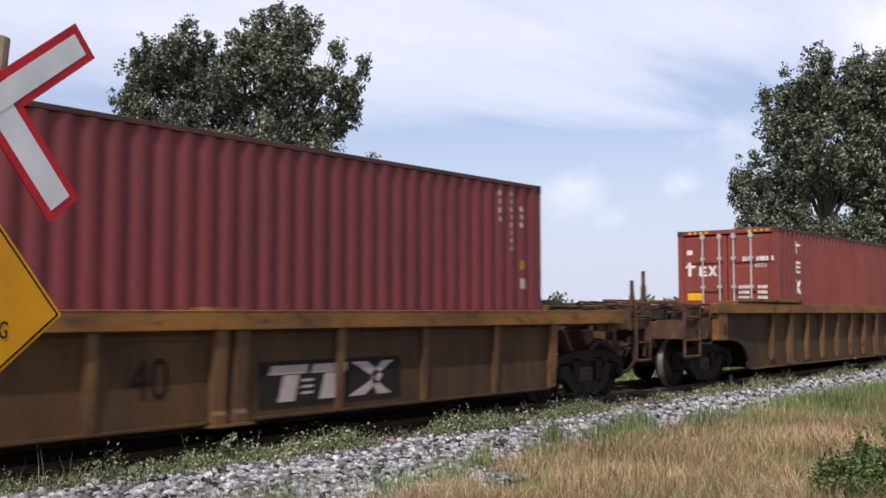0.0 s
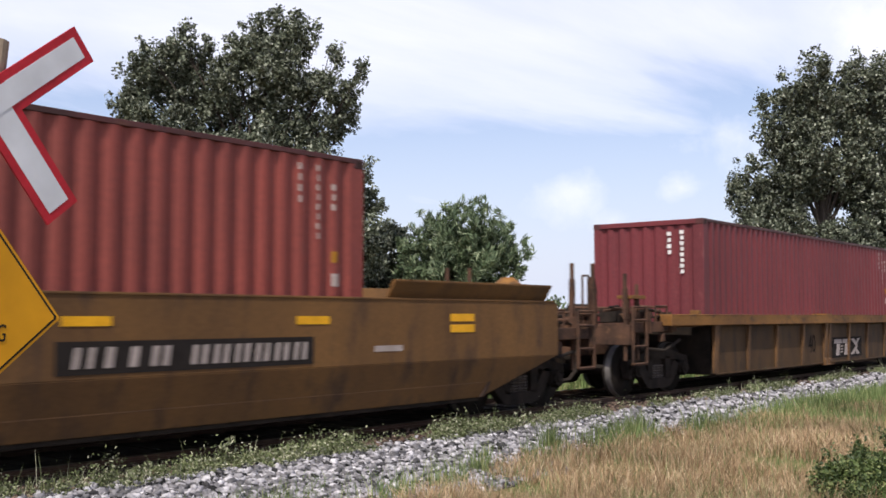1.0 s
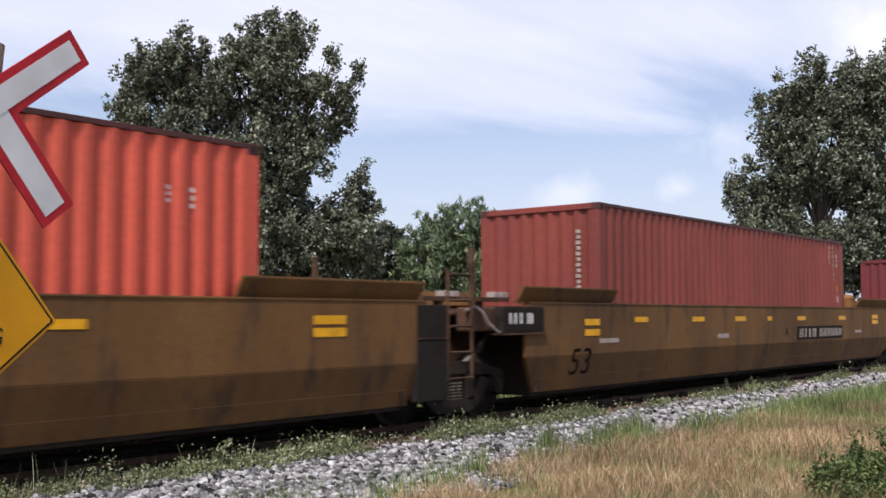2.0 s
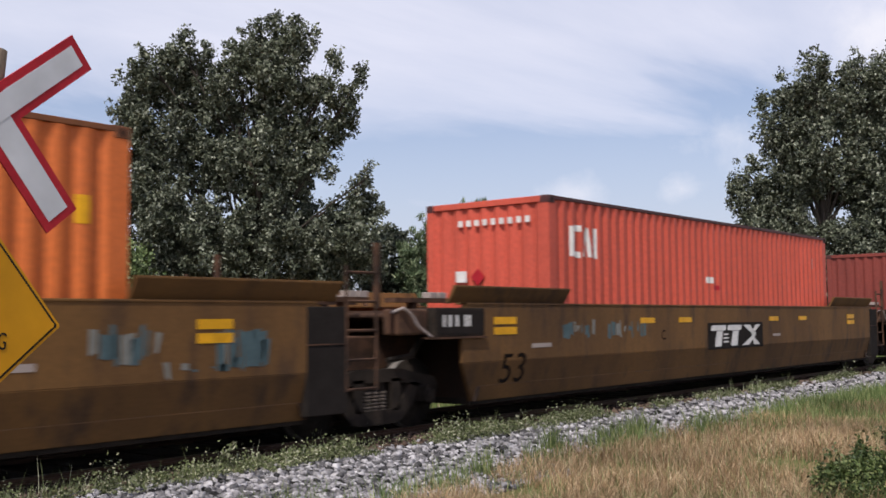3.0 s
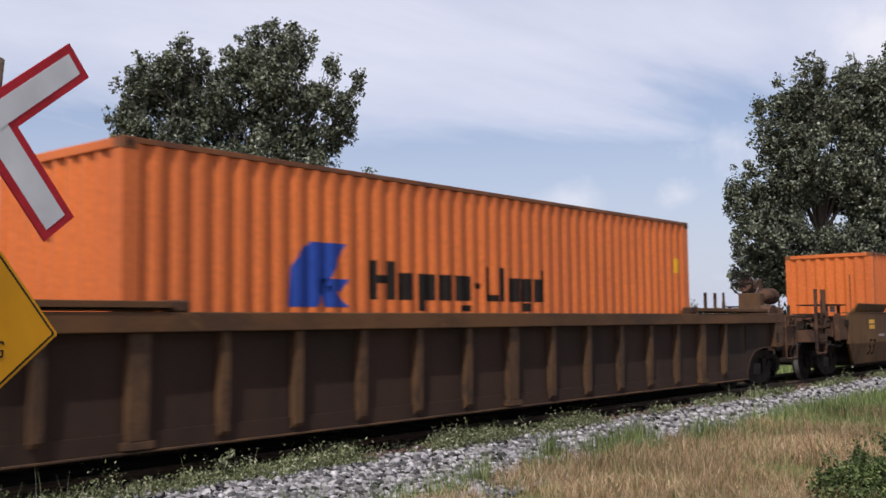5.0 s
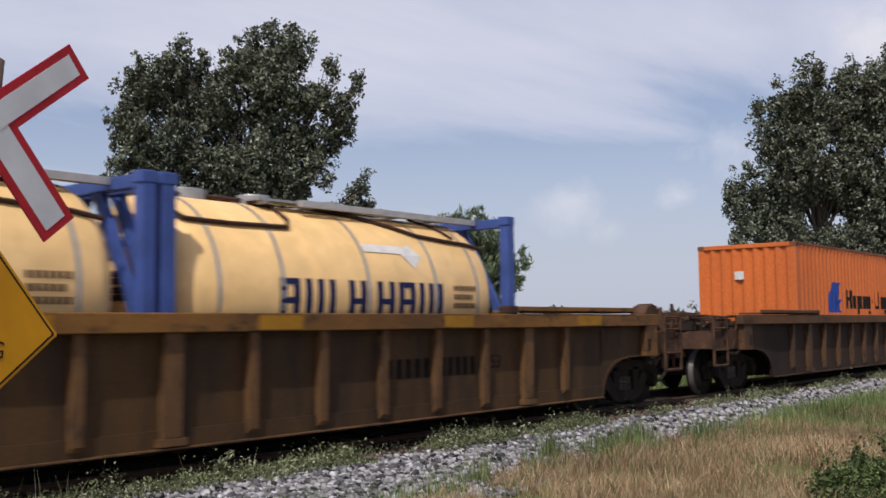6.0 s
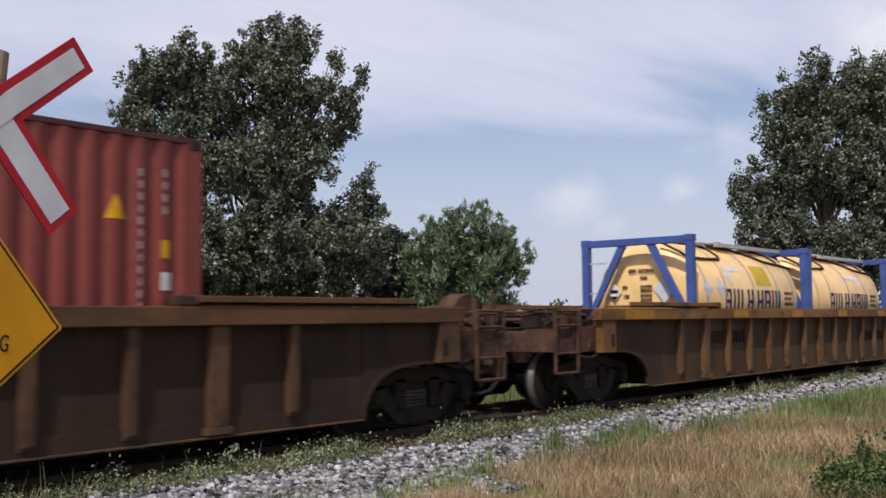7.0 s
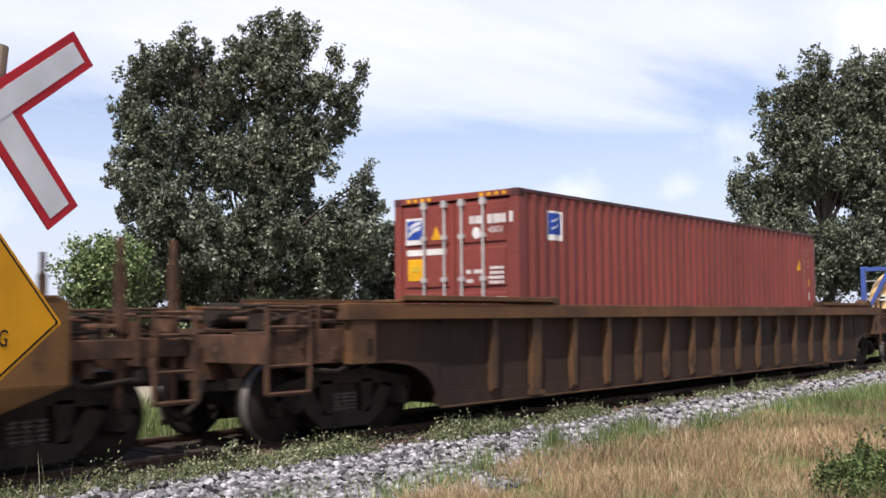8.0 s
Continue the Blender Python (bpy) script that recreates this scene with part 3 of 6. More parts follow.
def ladder(car, x0, x1, y, z0, z1, rungs, name="ladder"):
    bm = bmesh.new()
    for x in (x0, x1):
        rod(bm, (x, y, z0), (x, y, z1), 0.022, 6)
    for k in range(rungs):
        z = z0 + 0.02 + (z1 - z0 - 0.1) * k / max(1, rungs - 1)
        rod(bm, (x0, y, z), (x1, y, z), 0.018, 6)
    return part(name, bm, "rusty", car)


def coupler(car, x, way):
    bm = bmesh.new()
    box(bm, min(x, x + way * 0.36), max(x, x + way * 0.36), -0.09, 0.09, 0.72, 0.96)
    prism(bm, [(x + way * 0.30, -0.16), (x + way * 0.56, -0.18), (x + way * 0.61, 0.02), (x + way * 0.54, 0.16), (x + way * 0.30, 0.14)], "z", 0.68, 1.0)
    part("coupler", bm, "grime", car)
    bm = bmesh.new()
    pipe(bm, [(x + way * 0.1, -0.42, 0.80), (x + way * 0.2, -0.44, 0.50), (x + way * 0.4, -0.42, 0.34), (x + way * 0.62, -0.36, 0.30)], 0.032, 8)
    part("brake_hose", bm, "grime", car, "hanging black rubber air hose")


def end_rig(car, x_in, x_out, way, deck=1.18, half=1.35, brake=False, post_at=(), sill=0.90, step_at=(0.55, 0.08)):
    """The open end of a car beyond its well: centre sill, cross beam, deck, steps, grab irons and, on one end, the hand brake."""
    def span(a, b):
        return min(a, b), max(a, b)
    boxes("draft_sill", [(*span(x_in, x_out + way * 0.1), -0.30, 0.30, 0.72, 1.10)], "rusty", car, bevel=0.01)
    boxes("end_beam", [(*span(x_out - way * 0.14, x_out), -half, half, 0.92, deck)], "rusty", car, bevel=0.01)
    boxes("end_deck", [(*span(x_in, x_out), -half + 0.05, -half + 0.55, deck, deck + 0.03), (*span(x_in, x_out), half - 0.55, half - 0.05, deck, deck + 0.03),
                       (*span(x_in, x_out), -0.25, 0.25, deck + 0.02, deck + 0.05)], "rusty", car)
    if brake:
        for side in (-1, 1):
            boxes("end_plate", [(*span(x_in, x_in + way * 0.78), *span(side * 1.40, side * 1.47), 0.95, 1.52)], "dark_chord", car, "weathered plate at the car's open end", bevel=0.02)
            boxes("plate_post", [(*span(x_in + way * 0.70, x_in + way * 0.80), *span(side * 1.36, side * 1.49), 0.93, 1.60)], "rusty", car, bevel=0.015)
            boxes("walkway", [(*span(x_in - way * 0.35, x_in + way * 1.05), *span(side * 0.55, side * 1.30), 1.80, 1.83)], "grime", car, "dark grated end walkway")
            for d in (0.0, 0.9):
                boxes("walkway_leg", [(*span(x_in + way * d, x_in + way * (d + 0.06)), *span(side * 1.20, side * 1.27), 1.40, 1.80)], "rusty", car)
            grate = boxes("walkway_end", [(*span(x_in + way * 0.30, x_in + way * 0.62), *span(side * 1.22, side * 1.24), 1.63, 1.79)], "pale", car, "pale perforated walkway end")
            for q in range(4):
                for w in range(2):
                    boxes("grate_hole", [(*span(x_in + way * (0.33 + 0.07 * q), x_in + way * (0.375 + 0.07 * q)), *span(side * 1.24, side * 1.243), 1.655 + 0.065 * w, 1.69 + 0.065 * w)], "rusty", grate)
            boxes("valve_box", [(*span(x_in + way * 0.16, x_in + way * 0.34), *span(side * 1.47, side * 1.52), 1.30, 1.44)], "grime", car, bevel=0.01)
            boxes("long_rail", [(*span(x_in + way * 0.6, x_out), *span(side * 1.26, side * 1.34), 1.28, 1.36), (*span(x_in + way * 0.6, x_out + way * 0.3), *span(side * 0.95, side * 1.02), 1.52, 1.60)], "rusty", car, "thick rusty end rail", bevel=0.008)
    for side in (-1, 1):
        bm = bmesh.new()
        y = side * (half + 0.02)
        xa, xb = x_out - way * (0.65 if brake else step_at[0]), x_out - way * (0.08 if brake else step_at[1])
        foot = 0.66 if brake else 0.60
        pipe(bm, [(xa, y, deck + 0.30), (xa, y, foot), (xb, y, foot), (xb, y, deck + 0.30)], 0.028, 6)
        step = part("side_step", bm, "rusty", car, "rusty stirrup step and grab iron")
        for z in (0.90, deck + 0.08, deck + 0.30):
            bm = bmesh.new()
            rod(bm, (xa, y, z), (xb, y, z), 0.021, 6)
            part("rung", bm, "rusty", step)
        if brake:
            for x in (xa, xb):
                boxes("stile", [(x - 0.035, x + 0.035, y - 0.03, y + 0.03, foot + 0.1, 2.17)], "rusty", step)
            for z in (0.96, 1.29, 1.59):
                boxes("rung", [(min(xa, xb), max(xa, xb), y - 0.04, y + 0.02, z - 0.025, z + 0.025)], "rusty", step)
            boxes("step_plate", [(min(xa, xb), max(xa, xb), y - 0.02, y + 0.01, 1.0, 1.12)], "rusty", step)
        boxes("side_sill", [(*span(x_in - way * 0.1, x_out - way * 0.16), *span(y - side * 0.12, y - side * 0.03), sill, deck + 0.05)], "rusty", car, "rust-brown end side sill", bevel=0.01)
        for dx in (0.15, 0.9):
            gx = x_in + way * dx
            boxes("gusset", [(*span(gx, gx + way * 0.05), *span(y - side * 0.25, y), deck - 0.15, deck + 0.22)], "rusty", car)
    for px, top in post_at:
        for side in (-1, 1):
            bm = bmesh.new()
            rod(bm, (px, side * half * 0.92, deck - 0.6), (px, side * half * 0.92, top), 0.034, 8)
            box(bm, px - 0.045, px + 0.045, side * half * 0.92 - 0.03, side * half * 0.92 + 0.03, deck + 0.1, top - 0.25)
            part("handrail_post", bm, "rusty", car)
    bm = bmesh.new()
    pipe(bm, [(x_in + way * 0.1, -half + 0.2, deck + 0.2), (x_in + way * 0.5, -half + 0.25, deck + 0.27), (x_out - way * 0.3, -half + 0.3, deck + 0.14)], 0.025, 6)
    part("air_pipe", bm, "grime", car)
    bm = bmesh.new()
    rod(bm, (x_in, 0.4, deck + 0.1), (x_out, 0.45, deck + 0.18), 0.03, 6)
    part("brake_rod", bm, "grime", car)
    boxes("brake_valve", [(*span(x_in + way * 0.5, x_in + way * 0.85), -0.7, -0.3, deck + 0.03, deck + 0.30), (*span(x_in + way * 0.25, x_in + way * 0.42), -0.75, -0.5, deck + 0.03, deck + 0.2)], "grime", car, bevel=0.02)
    for k, (dx, z, y0, y1, r) in enumerate(((0.35, 0.24, -half + 0.1, half - 0.1, 0.028), (0.75, 0.16, -half + 0.05, half - 0.05, 0.034), (1.05, 0.28, -half + 0.2, 0.1, 0.022))):
        bm = bmesh.new()
        rod(bm, (x_in + way * dx, y0, deck + z), (x_in + way * (dx + 0.12), y1, deck + z + 0.02), r, 8)
        part("cross_rod", bm, "rusty", car)
    for dx, y, z in ((0.2, -half + 0.06, 0.32), (0.95, -half + 0.04, 0.26)):
        bm = bmesh.new()
        pipe(bm, [(x_in + way * dx, y, deck), (x_in + way * dx, y, deck + z), (x_in + way * (dx + 0.42), y, deck + z), (x_in + way * (dx + 0.42), y, deck)], 0.018, 6)
        part("grab_iron", bm, "rusty", car)
    bm = bmesh.new()
    rod(bm, (x_in + way * 0.55, 0.15, deck + 0.22), (x_in + way * 1.05, 0.15, deck + 0.22), 0.15, 14)
    part("brake_cylinder", bm, "grime", car, "dark brake cylinder", bevel=0.01)
    bm = bmesh.new()
    pipe(bm, [(x_in - way * 0.2, -half + 0.02, 0.98), (x_in + way * 0.4, -half + 0.0, 0.80), (x_out - way * 0.5, -half + 0.1, 0.86)], 0.03, 6)
    part("brake_lever", bm, "grime", car)
    for dx0, dx1, y0, y1, z0, z1, r, m in ((0.0, 1.3, -half + 0.10, -half + 0.12, 0.10, 0.06, 0.022, "grime"), (0.1, 1.25, -half + 0.45, -half + 0.30, 0.20, 0.11, 0.016, "rusty"), (0.3, 1.35, -0.55, -0.80, 0.16, 0.30, 0.020, "grime"),
                                           (0.05, 0.55, -half + 0.18, -0.4, 0.30, 0.22, 0.018, "rusty"), (0.6, 1.3, -0.95, -0.65, 0.05, 0.24, 0.024, "rusty")):
        bm = bmesh.new()
        pipe(bm, [(x_in + way * dx0, y0, deck + z0), (x_in + way * (dx0 + dx1) / 2, (y0 + y1) / 2, deck + max(z0, z1) + 0.03), (x_in + way * dx1, y1, deck + z1)], r, 6)
        part("brake_pipe", bm, m, car)
    for dx, y, z, w, h in ((0.22, -half + 0.24, 0.0, 0.10, 0.16), (0.62, -half + 0.20, 0.02, 0.14, 0.11), (1.12, -half + 0.34, 0.0, 0.09, 0.20), (0.42, -half + 0.05, -0.30, 0.12, 0.14), (1.0, -half + 0.08, -0.36, 0.16, 0.12)):
        bm = bmesh.new()
        gx = x_in + way * dx
        prism(bm, [(gx - w / 2, deck + z), (gx + w / 2, deck + z), (gx + w * 0.36, deck + z + h), (gx - w * 0.30, deck + z + h)], "y", y - 0.05, y + 0.05)
        part("rigging_bracket", bm, "rusty" if dx < 0.5 else "grime", car, bevel=0.008)
    coupler(car, x_out, way)
    if brake:
        bx = x_out - way * 0.10
        bm = bmesh.new()
        box(bm, bx - way * 0.35 - 0.12, bx - way * 0.35 + 0.12, 0.05, 0.62, deck, deck + 0.95)
        part("brake_stand", bm, "dark_rib", car, "dark hand-brake stand", bevel=0.02)
        n, c = 16, Vector((bx - way * 0.45, 0.60, deck + 1.20))
        bm = bmesh.new()
        rod(bm, (c.x - way * 0.04, c.y - 0.05, c.z - 0.03), (c.x - way * 0.26, c.y - 0.1, c.z - 0.10), 0.19, 14, 0.23)
        part("gear_housing", bm, "rusty", car, "rusty hand-brake gear housing", bevel=0.01)
        ring = [(c.x, c.y + 0.28 * math.cos(2 * math.pi * i / n), c.z + 0.28 * math.sin(2 * math.pi * i / n)) for i in range(n + 1)]
        bm = bmesh.new()
        loops = []
        for i in range(n):
            a = 2 * math.pi * i / n
            loops.append([bm.verts.new((c.x + 0.02 * math.sin(b), c.y + (0.28 + 0.02 * math.cos(b)) * math.cos(a), c.z + (0.28 + 0.02 * math.cos(b)) * math.sin(a))) for b in [math.pi / 3 * q for q in range(6)]])
        for i in range(n):
            for q in range(6):
                bm.faces.new((loops[i][q], loops[(i + 1) % n][q], loops[(i + 1) % n][(q + 1) % 6], loops[i][(q + 1) % 6]))
        bmesh.ops.recalc_face_normals(bm, faces=bm.faces)
        wheel = part("brake_wheel", bm, "grime", car, "dark spoked hand-brake wheel")
        for i in range(0, n, 2):
            bm = bmesh.new()
            rod(bm, c, ring[i], 0.013, 6)
            part("spoke", bm, "grime", wheel)
        boxes("stand_post", [(bx - way * 0.72 - 0.04, bx - way * 0.72 + 0.04, 0.2, 0.28, deck, deck + 1.32)], "rusty", car)
        rx = bx - way * 1.12
        boxes("gear_case", [(min(rx + way * 0.70, rx - way * 0.12), max(rx + way * 0.70, rx - way * 0.12), 0.05, 0.55, deck + 0.02, deck + 0.66)], "dark_rib", car, "box-shaped dark gear case", bevel=0.03)
        bm = bmesh.new()
        for (x0, r0), (x1, r1) in zip(((-0.50, 0.06), (-0.44, 0.16), (-0.34, 0.205), (0.22, 0.205), (0.32, 0.16), (0.37, 0.06)), ((-0.44, 0.16), (-0.34, 0.205), (0.22, 0.205), (0.32, 0.16), (0.37, 0.06))):
            rod(bm, (rx + x0, 0.2, deck + 0.88), (rx + x1, 0.2, deck + 0.88), r0, 18, r1)
        part("air_reservoir", bm, "rusty", car, "rusty cylindrical air reservoir", bevel=0.02)
        bm = bmesh.new()
        pipe(bm, [(rx - way * 0.3, 0.3, deck), (rx - way * 0.3, 0.3, deck + 0.80), (rx - way * 0.95, 0.3, deck + 0.80), (rx - way * 0.95, 0.3, deck)], 0.02, 6)
        part("handrail", bm, "rusty", car)


def amber_strips(car, spots, y, z0=1.32, z1=1.41, material="amber"):
    for x, w, a, b in spots:
        boxes("reflector", [(x, x + w, y - 0.004, y + 0.002, a or z0, b or z1)], material, car, "amber reflector strip")


def letter_bars(parent, x0, x1, z0, z1, widths, y, material, name="lettering", slope=0.0, depth=0.004):
    """Writing as plain bars: relative widths, a negative one is a gap."""
    total = sum(abs(w) for w in widths)
    x = x0
    for w in widths:
        d = (x1 - x0) * abs(w) / total
        if w > 0:
            bm = bmesh.new()
            prism(bm, [(x, z0), (x + d, z0), (x + d + slope, z1), (x + slope, z1)], "y", y - depth, y)
            part(name, bm, material, parent)
        x += d


def emblem(car, x0, x1, z0, z1, y, material):
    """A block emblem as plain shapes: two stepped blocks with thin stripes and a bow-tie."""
    w, h = x1 - x0, z1 - z0

    def shape(pts):
        bm = bmesh.new()
        prism(bm, [(x0 + w * a, z0 + h * b) for a, b in pts], "y", y - 0.004, y)
        part("emblem_shape", bm, material, car)
    for o in (0.05, 0.33):
        shape([(o, 0.70), (o + 0.25, 0.70), (o + 0.26, 0.90), (o + 0.02, 0.90)])
        shape([(o + 0.06, 0.10), (o + 0.17, 0.10), (o + 0.20, 0.68), (o + 0.10, 0.68)])
    for k in range(3):
        shape([(0.26, 0.24 + 0.14 * k), (0.34, 0.24 + 0.14 * k), (0.35, 0.30 + 0.14 * k), (0.27, 0.30 + 0.14 * k)])
    shape([(0.60, 0.10), (0.80, 0.50), (0.62, 0.90), (0.74, 0.90), (0.86, 0.56), (0.84, 0.44), (0.72, 0.10)])
    shape([(0.93, 0.10), (0.81, 0.44), (0.81, 0.56), (0.95, 0.90), (0.86, 0.90), (0.78, 0.62), (0.78, 0.40), (0.82, 0.10)])


def ribbed_car(centre, label, panel="car_panel", brake_left=False, strips=(), chord="car_chord", rib="car_rib"):
    car = thing("well_car", label, "railcar", "well cars of the train")
    MOVING.append((car, centre, 0.0))
    for side in (-1, 1):
        def yy(a, b):
            return min(side * a, side * b), max(side * a, side * b)
        boxes("top_chord", [(-9.98, 9.98, *yy(1.36, 1.516), 1.39, 1.585)], chord, car, "worn yellow-brown top chord", bevel=0.012)
        arch = [(8.20 + 0.82 * (1 - math.cos(a)), 0.30 + 0.60 * math.sin(a)) for a in [math.pi / 2 * k / 7 for k in range(8)]]
        pts = [(-x, z) for x, z in arch[::-1]]
        pts = [(-9.6, 1.39), (-9.6, 0.90)] + pts + arch + [(9.6, 0.90), (9.6, 1.39)]
        # The sheet's dark colour holds both grime and the shade of its recess.
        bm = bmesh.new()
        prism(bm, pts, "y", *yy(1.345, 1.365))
        part("side_panel", bm, panel, car, "recessed side sheet, grime and shade in its dark colour")
        for sx in (-1, 1):
            bm = bmesh.new()
            inner = [(sx * (x + 0.045 * math.cos(q)), z - 0.045 * math.sin(q)) for (x, z), q in zip(arch, [math.pi / 2 * k / 7 for k in range(8)])]
            prism(bm, [(sx * x, z) for x, z in arch] + inner[::-1], "y", *yy(1.33, 1.40))
            box(bm, min(sx * 9.02, sx * 9.6), max(sx * 9.02, sx * 9.6), *yy(1.33, 1.40), 0.87, 0.91)
            part("wheel_arch", bm, panel, car)
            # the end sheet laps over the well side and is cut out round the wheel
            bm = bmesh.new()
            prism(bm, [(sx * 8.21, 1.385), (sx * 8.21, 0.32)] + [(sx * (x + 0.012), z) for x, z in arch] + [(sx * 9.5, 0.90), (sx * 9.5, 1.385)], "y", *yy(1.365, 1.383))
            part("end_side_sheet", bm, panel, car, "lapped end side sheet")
        boxes("bottom_flange", [(-8.19, 8.19, *yy(1.365, 1.385), 0.262, 0.45)], panel, car, "lower flange in the panel's grimy, shade-dark colour")
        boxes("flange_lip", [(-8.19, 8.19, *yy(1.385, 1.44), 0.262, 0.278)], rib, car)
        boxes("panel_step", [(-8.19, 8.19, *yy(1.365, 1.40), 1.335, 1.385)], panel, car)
        for k in range(-7, 8):
            wide = k in (-6, 0, 6)
            w = 0.11 if wide else 0.058
            x = 1.012 * k
            bm = bmesh.new()
            low = 0.40 if abs(k) == 7 else 0.33
            prism(bm, [(side * 1.365, low), (side * 1.40, low), (side * 1.445, low + 0.05), (side * 1.468, 1.385), (side * 1.365, 1.385)], "x", x - w, x + w)
            if wide:
                box(bm, x - w - 0.05, x + w + 0.05, *yy(1.385, 1.47), 0.30, 0.37)
            part("rib", bm, rib, car)
        for sx in (-1, 1):
            post = boxes("corner_post", [(*sorted((sx * 9.5, sx * 9.90)), *yy(1.36, 1.50), 0.88, 1.39)], chord, car, bevel=0.01)
            boxes("post_slot", [(*sorted((sx * 9.56, sx * 9.64)), *yy(1.50, 1.504), 0.97, 1.17)], "black", post)
            boxes("end_flap", [(*sorted((sx * 5.75, sx * 9.05)), *yy(1.02, 1.53), 1.60, 1.635), (*sorted((sx * 5.75, sx * 9.05)), *yy(1.49, 1.53), 1.60, 1.69)], chord, car, "worn raised edge plate", bevel=0.008)
            boxes("lock_bracket", [(*sorted((sx * 5.55, sx * 5.75)), *yy(1.30, 1.52), 1.585, 1.70)], "rusty", car, bevel=0.02)
    boxes("well_floor", [(-7.7, 7.7, -1.34, 1.34, 0.262, 0.355)], "grime", car)
    for sx in (-1, 1):
        bm = bmesh.new()
        prism(bm, [(sx * 7.62, 0.30), (sx * 7.7, 0.30), (sx * 8.14, 1.0), (sx * 8.14, 1.36), (sx * 8.04, 1.36)], "y", -1.34, 1.34)
        part("bulkhead", bm, "car_panel", car)
        boxes("end_sheet", [(*sorted((sx * 8.04, sx * 9.8)), -1.34, 1.34, 1.36, 1.40)], "rusty", car)
        end_rig(car, sx * 9.6, sx * 11.05, sx, 1.24, 1.34, brake=(sx < 0 and brake_left), post_at=((10.55, 1.72), (11.0, 1.78)) if sx > 0 else (), step_at=(0.62, 0.0))
        truck(car, sx * 9.55)
        if sx > 0:
            bm = bmesh.new()
            prism(bm, [(10.35, 1.24), (10.95, 1.24), (10.95, 1.62), (10.86, 1.74), (10.68, 1.79), (10.48, 1.74), (10.38, 1.62)], "y", -1.02, -0.72)
            part("brake_housing", bm, "rusty", car, "rounded rusty brake housing", bevel=0.02)
    amber_strips(car, [(x, w, 1.41, 1.56) for x, w in strips], -1.517, material="dull_amber")
    return car


def smooth_car(centre, label, ends, strips=(), flaps=((-8.7, -6.1), (6.1, 8.7)), brake=True, posts=((10.4, 2.2), (11.0, 2.2))):
    """A deep well car with a plain side that kinks inward below; ends: (top, bottom, kind) for the low and the high x end."""
    car = thing("well_car", label, "railcar", "well cars of the train")
    MOVING.append((car, centre, 0.0))
    (lt, lb, lk), (rt, rb, rk) = ends
    for side in (-1, 1):
        def yy(a, b):
            return min(side * a, side * b), max(side * a, side * b)
        bm = bmesh.new()
        prism(bm, [(lt, 0.84), (rt, 0.84), (rt, 1.56), (rt - 0.1, 1.62), (lt + 0.1, 1.62), (lt, 1.56)], "y", *yy(1.44, 1.50))
        part("side_wall", bm, "car_clean", car, "weathered brown-yellow side wall", bevel=0.008)
        bm = bmesh.new()
        v = [bm.verts.new((x, side * y, z)) for x, y, z in ((lt, 1.50, 0.84), (rt, 1.50, 0.84), (rb, 1.37, 0.32), (lb, 1.37, 0.32), (lt, 1.44, 0.84), (rt, 1.44, 0.84), (rb, 1.31, 0.32), (lb, 1.31, 0.32))]
        for f in ((0, 1, 2, 3), (4, 7, 6, 5), (0, 4, 5, 1), (3, 2, 6, 7), (0, 3, 7, 4), (1, 5, 6, 2)):
            bm.faces.new([v[i] for i in f])
        part("lower_skirt", bm, "car_clean", car, "inward-sloping lower side", bevel=0.006)
        boxes("weld_seam", [(lb, rb, *yy(1.405, 1.422), 0.515, 0.525)], "car_rib", car)
        boxes("top_lip", [(lt + 0.1, rt - 0.1, *yy(1.30, 1.51), 1.605, 1.632)], "car_clean", car, bevel=0.006)
        for a, b in flaps:
            bm = bmesh.new()
            prism(bm, [(side * 1.40, 1.63), (side * 1.44, 1.63), (side * 1.56, 1.83), (side * 1.56, 1.855), (side * 1.52, 1.855)], "x", a, b)
            part("guide_flap", bm, "car_clean", car, "outward-flared container guide", bevel=0.004)
            for x in (a + 0.1, (a + b) / 2, b - 0.1):
                bm = bmesh.new()
                prism(bm, [(side * 1.30, 1.62), (side * 1.41, 1.62), (side * 1.53, 1.84)], "x", x - 0.02, x + 0.02)
                part("bracket", bm, "rusty", car)
    boxes("well_floor", [(lb, rb, -1.33, 1.33, 0.27, 0.355)], "grime", car)
    for top, bot, kind, sx in ((lt, lb, lk, -1), (rt, rb, rk, 1)):
        bm = bmesh.new()
        prism(bm, [(bot, 0.33), (bot - sx * 0.06, 0.33), (top - sx * 0.9, 1.55), (top - sx * 0.7, 1.55)], "y", -1.42, 1.42)
        part("bulkhead", bm, "car_panel", car)
        boxes("end_sheet", [(*sorted((top - sx * 1.2, top - sx * 0.01)), -1.43, 1.43, 1.40, 1.46)], "rusty", car)
        if kind == "free":
            end_rig(car, top - sx * 0.15, sx * 11.25, sx, 1.18, 1.36, brake=brake and sx < 0, post_at=posts if sx > 0 else ((-10.37, 2.18),), sill=1.05)
            truck(car, sx * 9.62)
        else:
            for side in (-1, 1):
                if sx > 0:
                    # black-painted end with a tall ladder
                    boxes("end_plate", [(top - 0.25, top + 0.36, *sorted((side * 1.40, side * 1.507)), 0.36, 1.57)], "black", car, "black end plate", bevel=0.01)
                    boxes("plate_edge", [(top - 0.25, top + 0.36, *sorted((side * 1.507, side * 1.515)), 1.14, 1.155)], "rusty", car)
                    ladder(car, top + 0.36, top + 0.86, side * 1.50, 0.60, 2.05, 5)
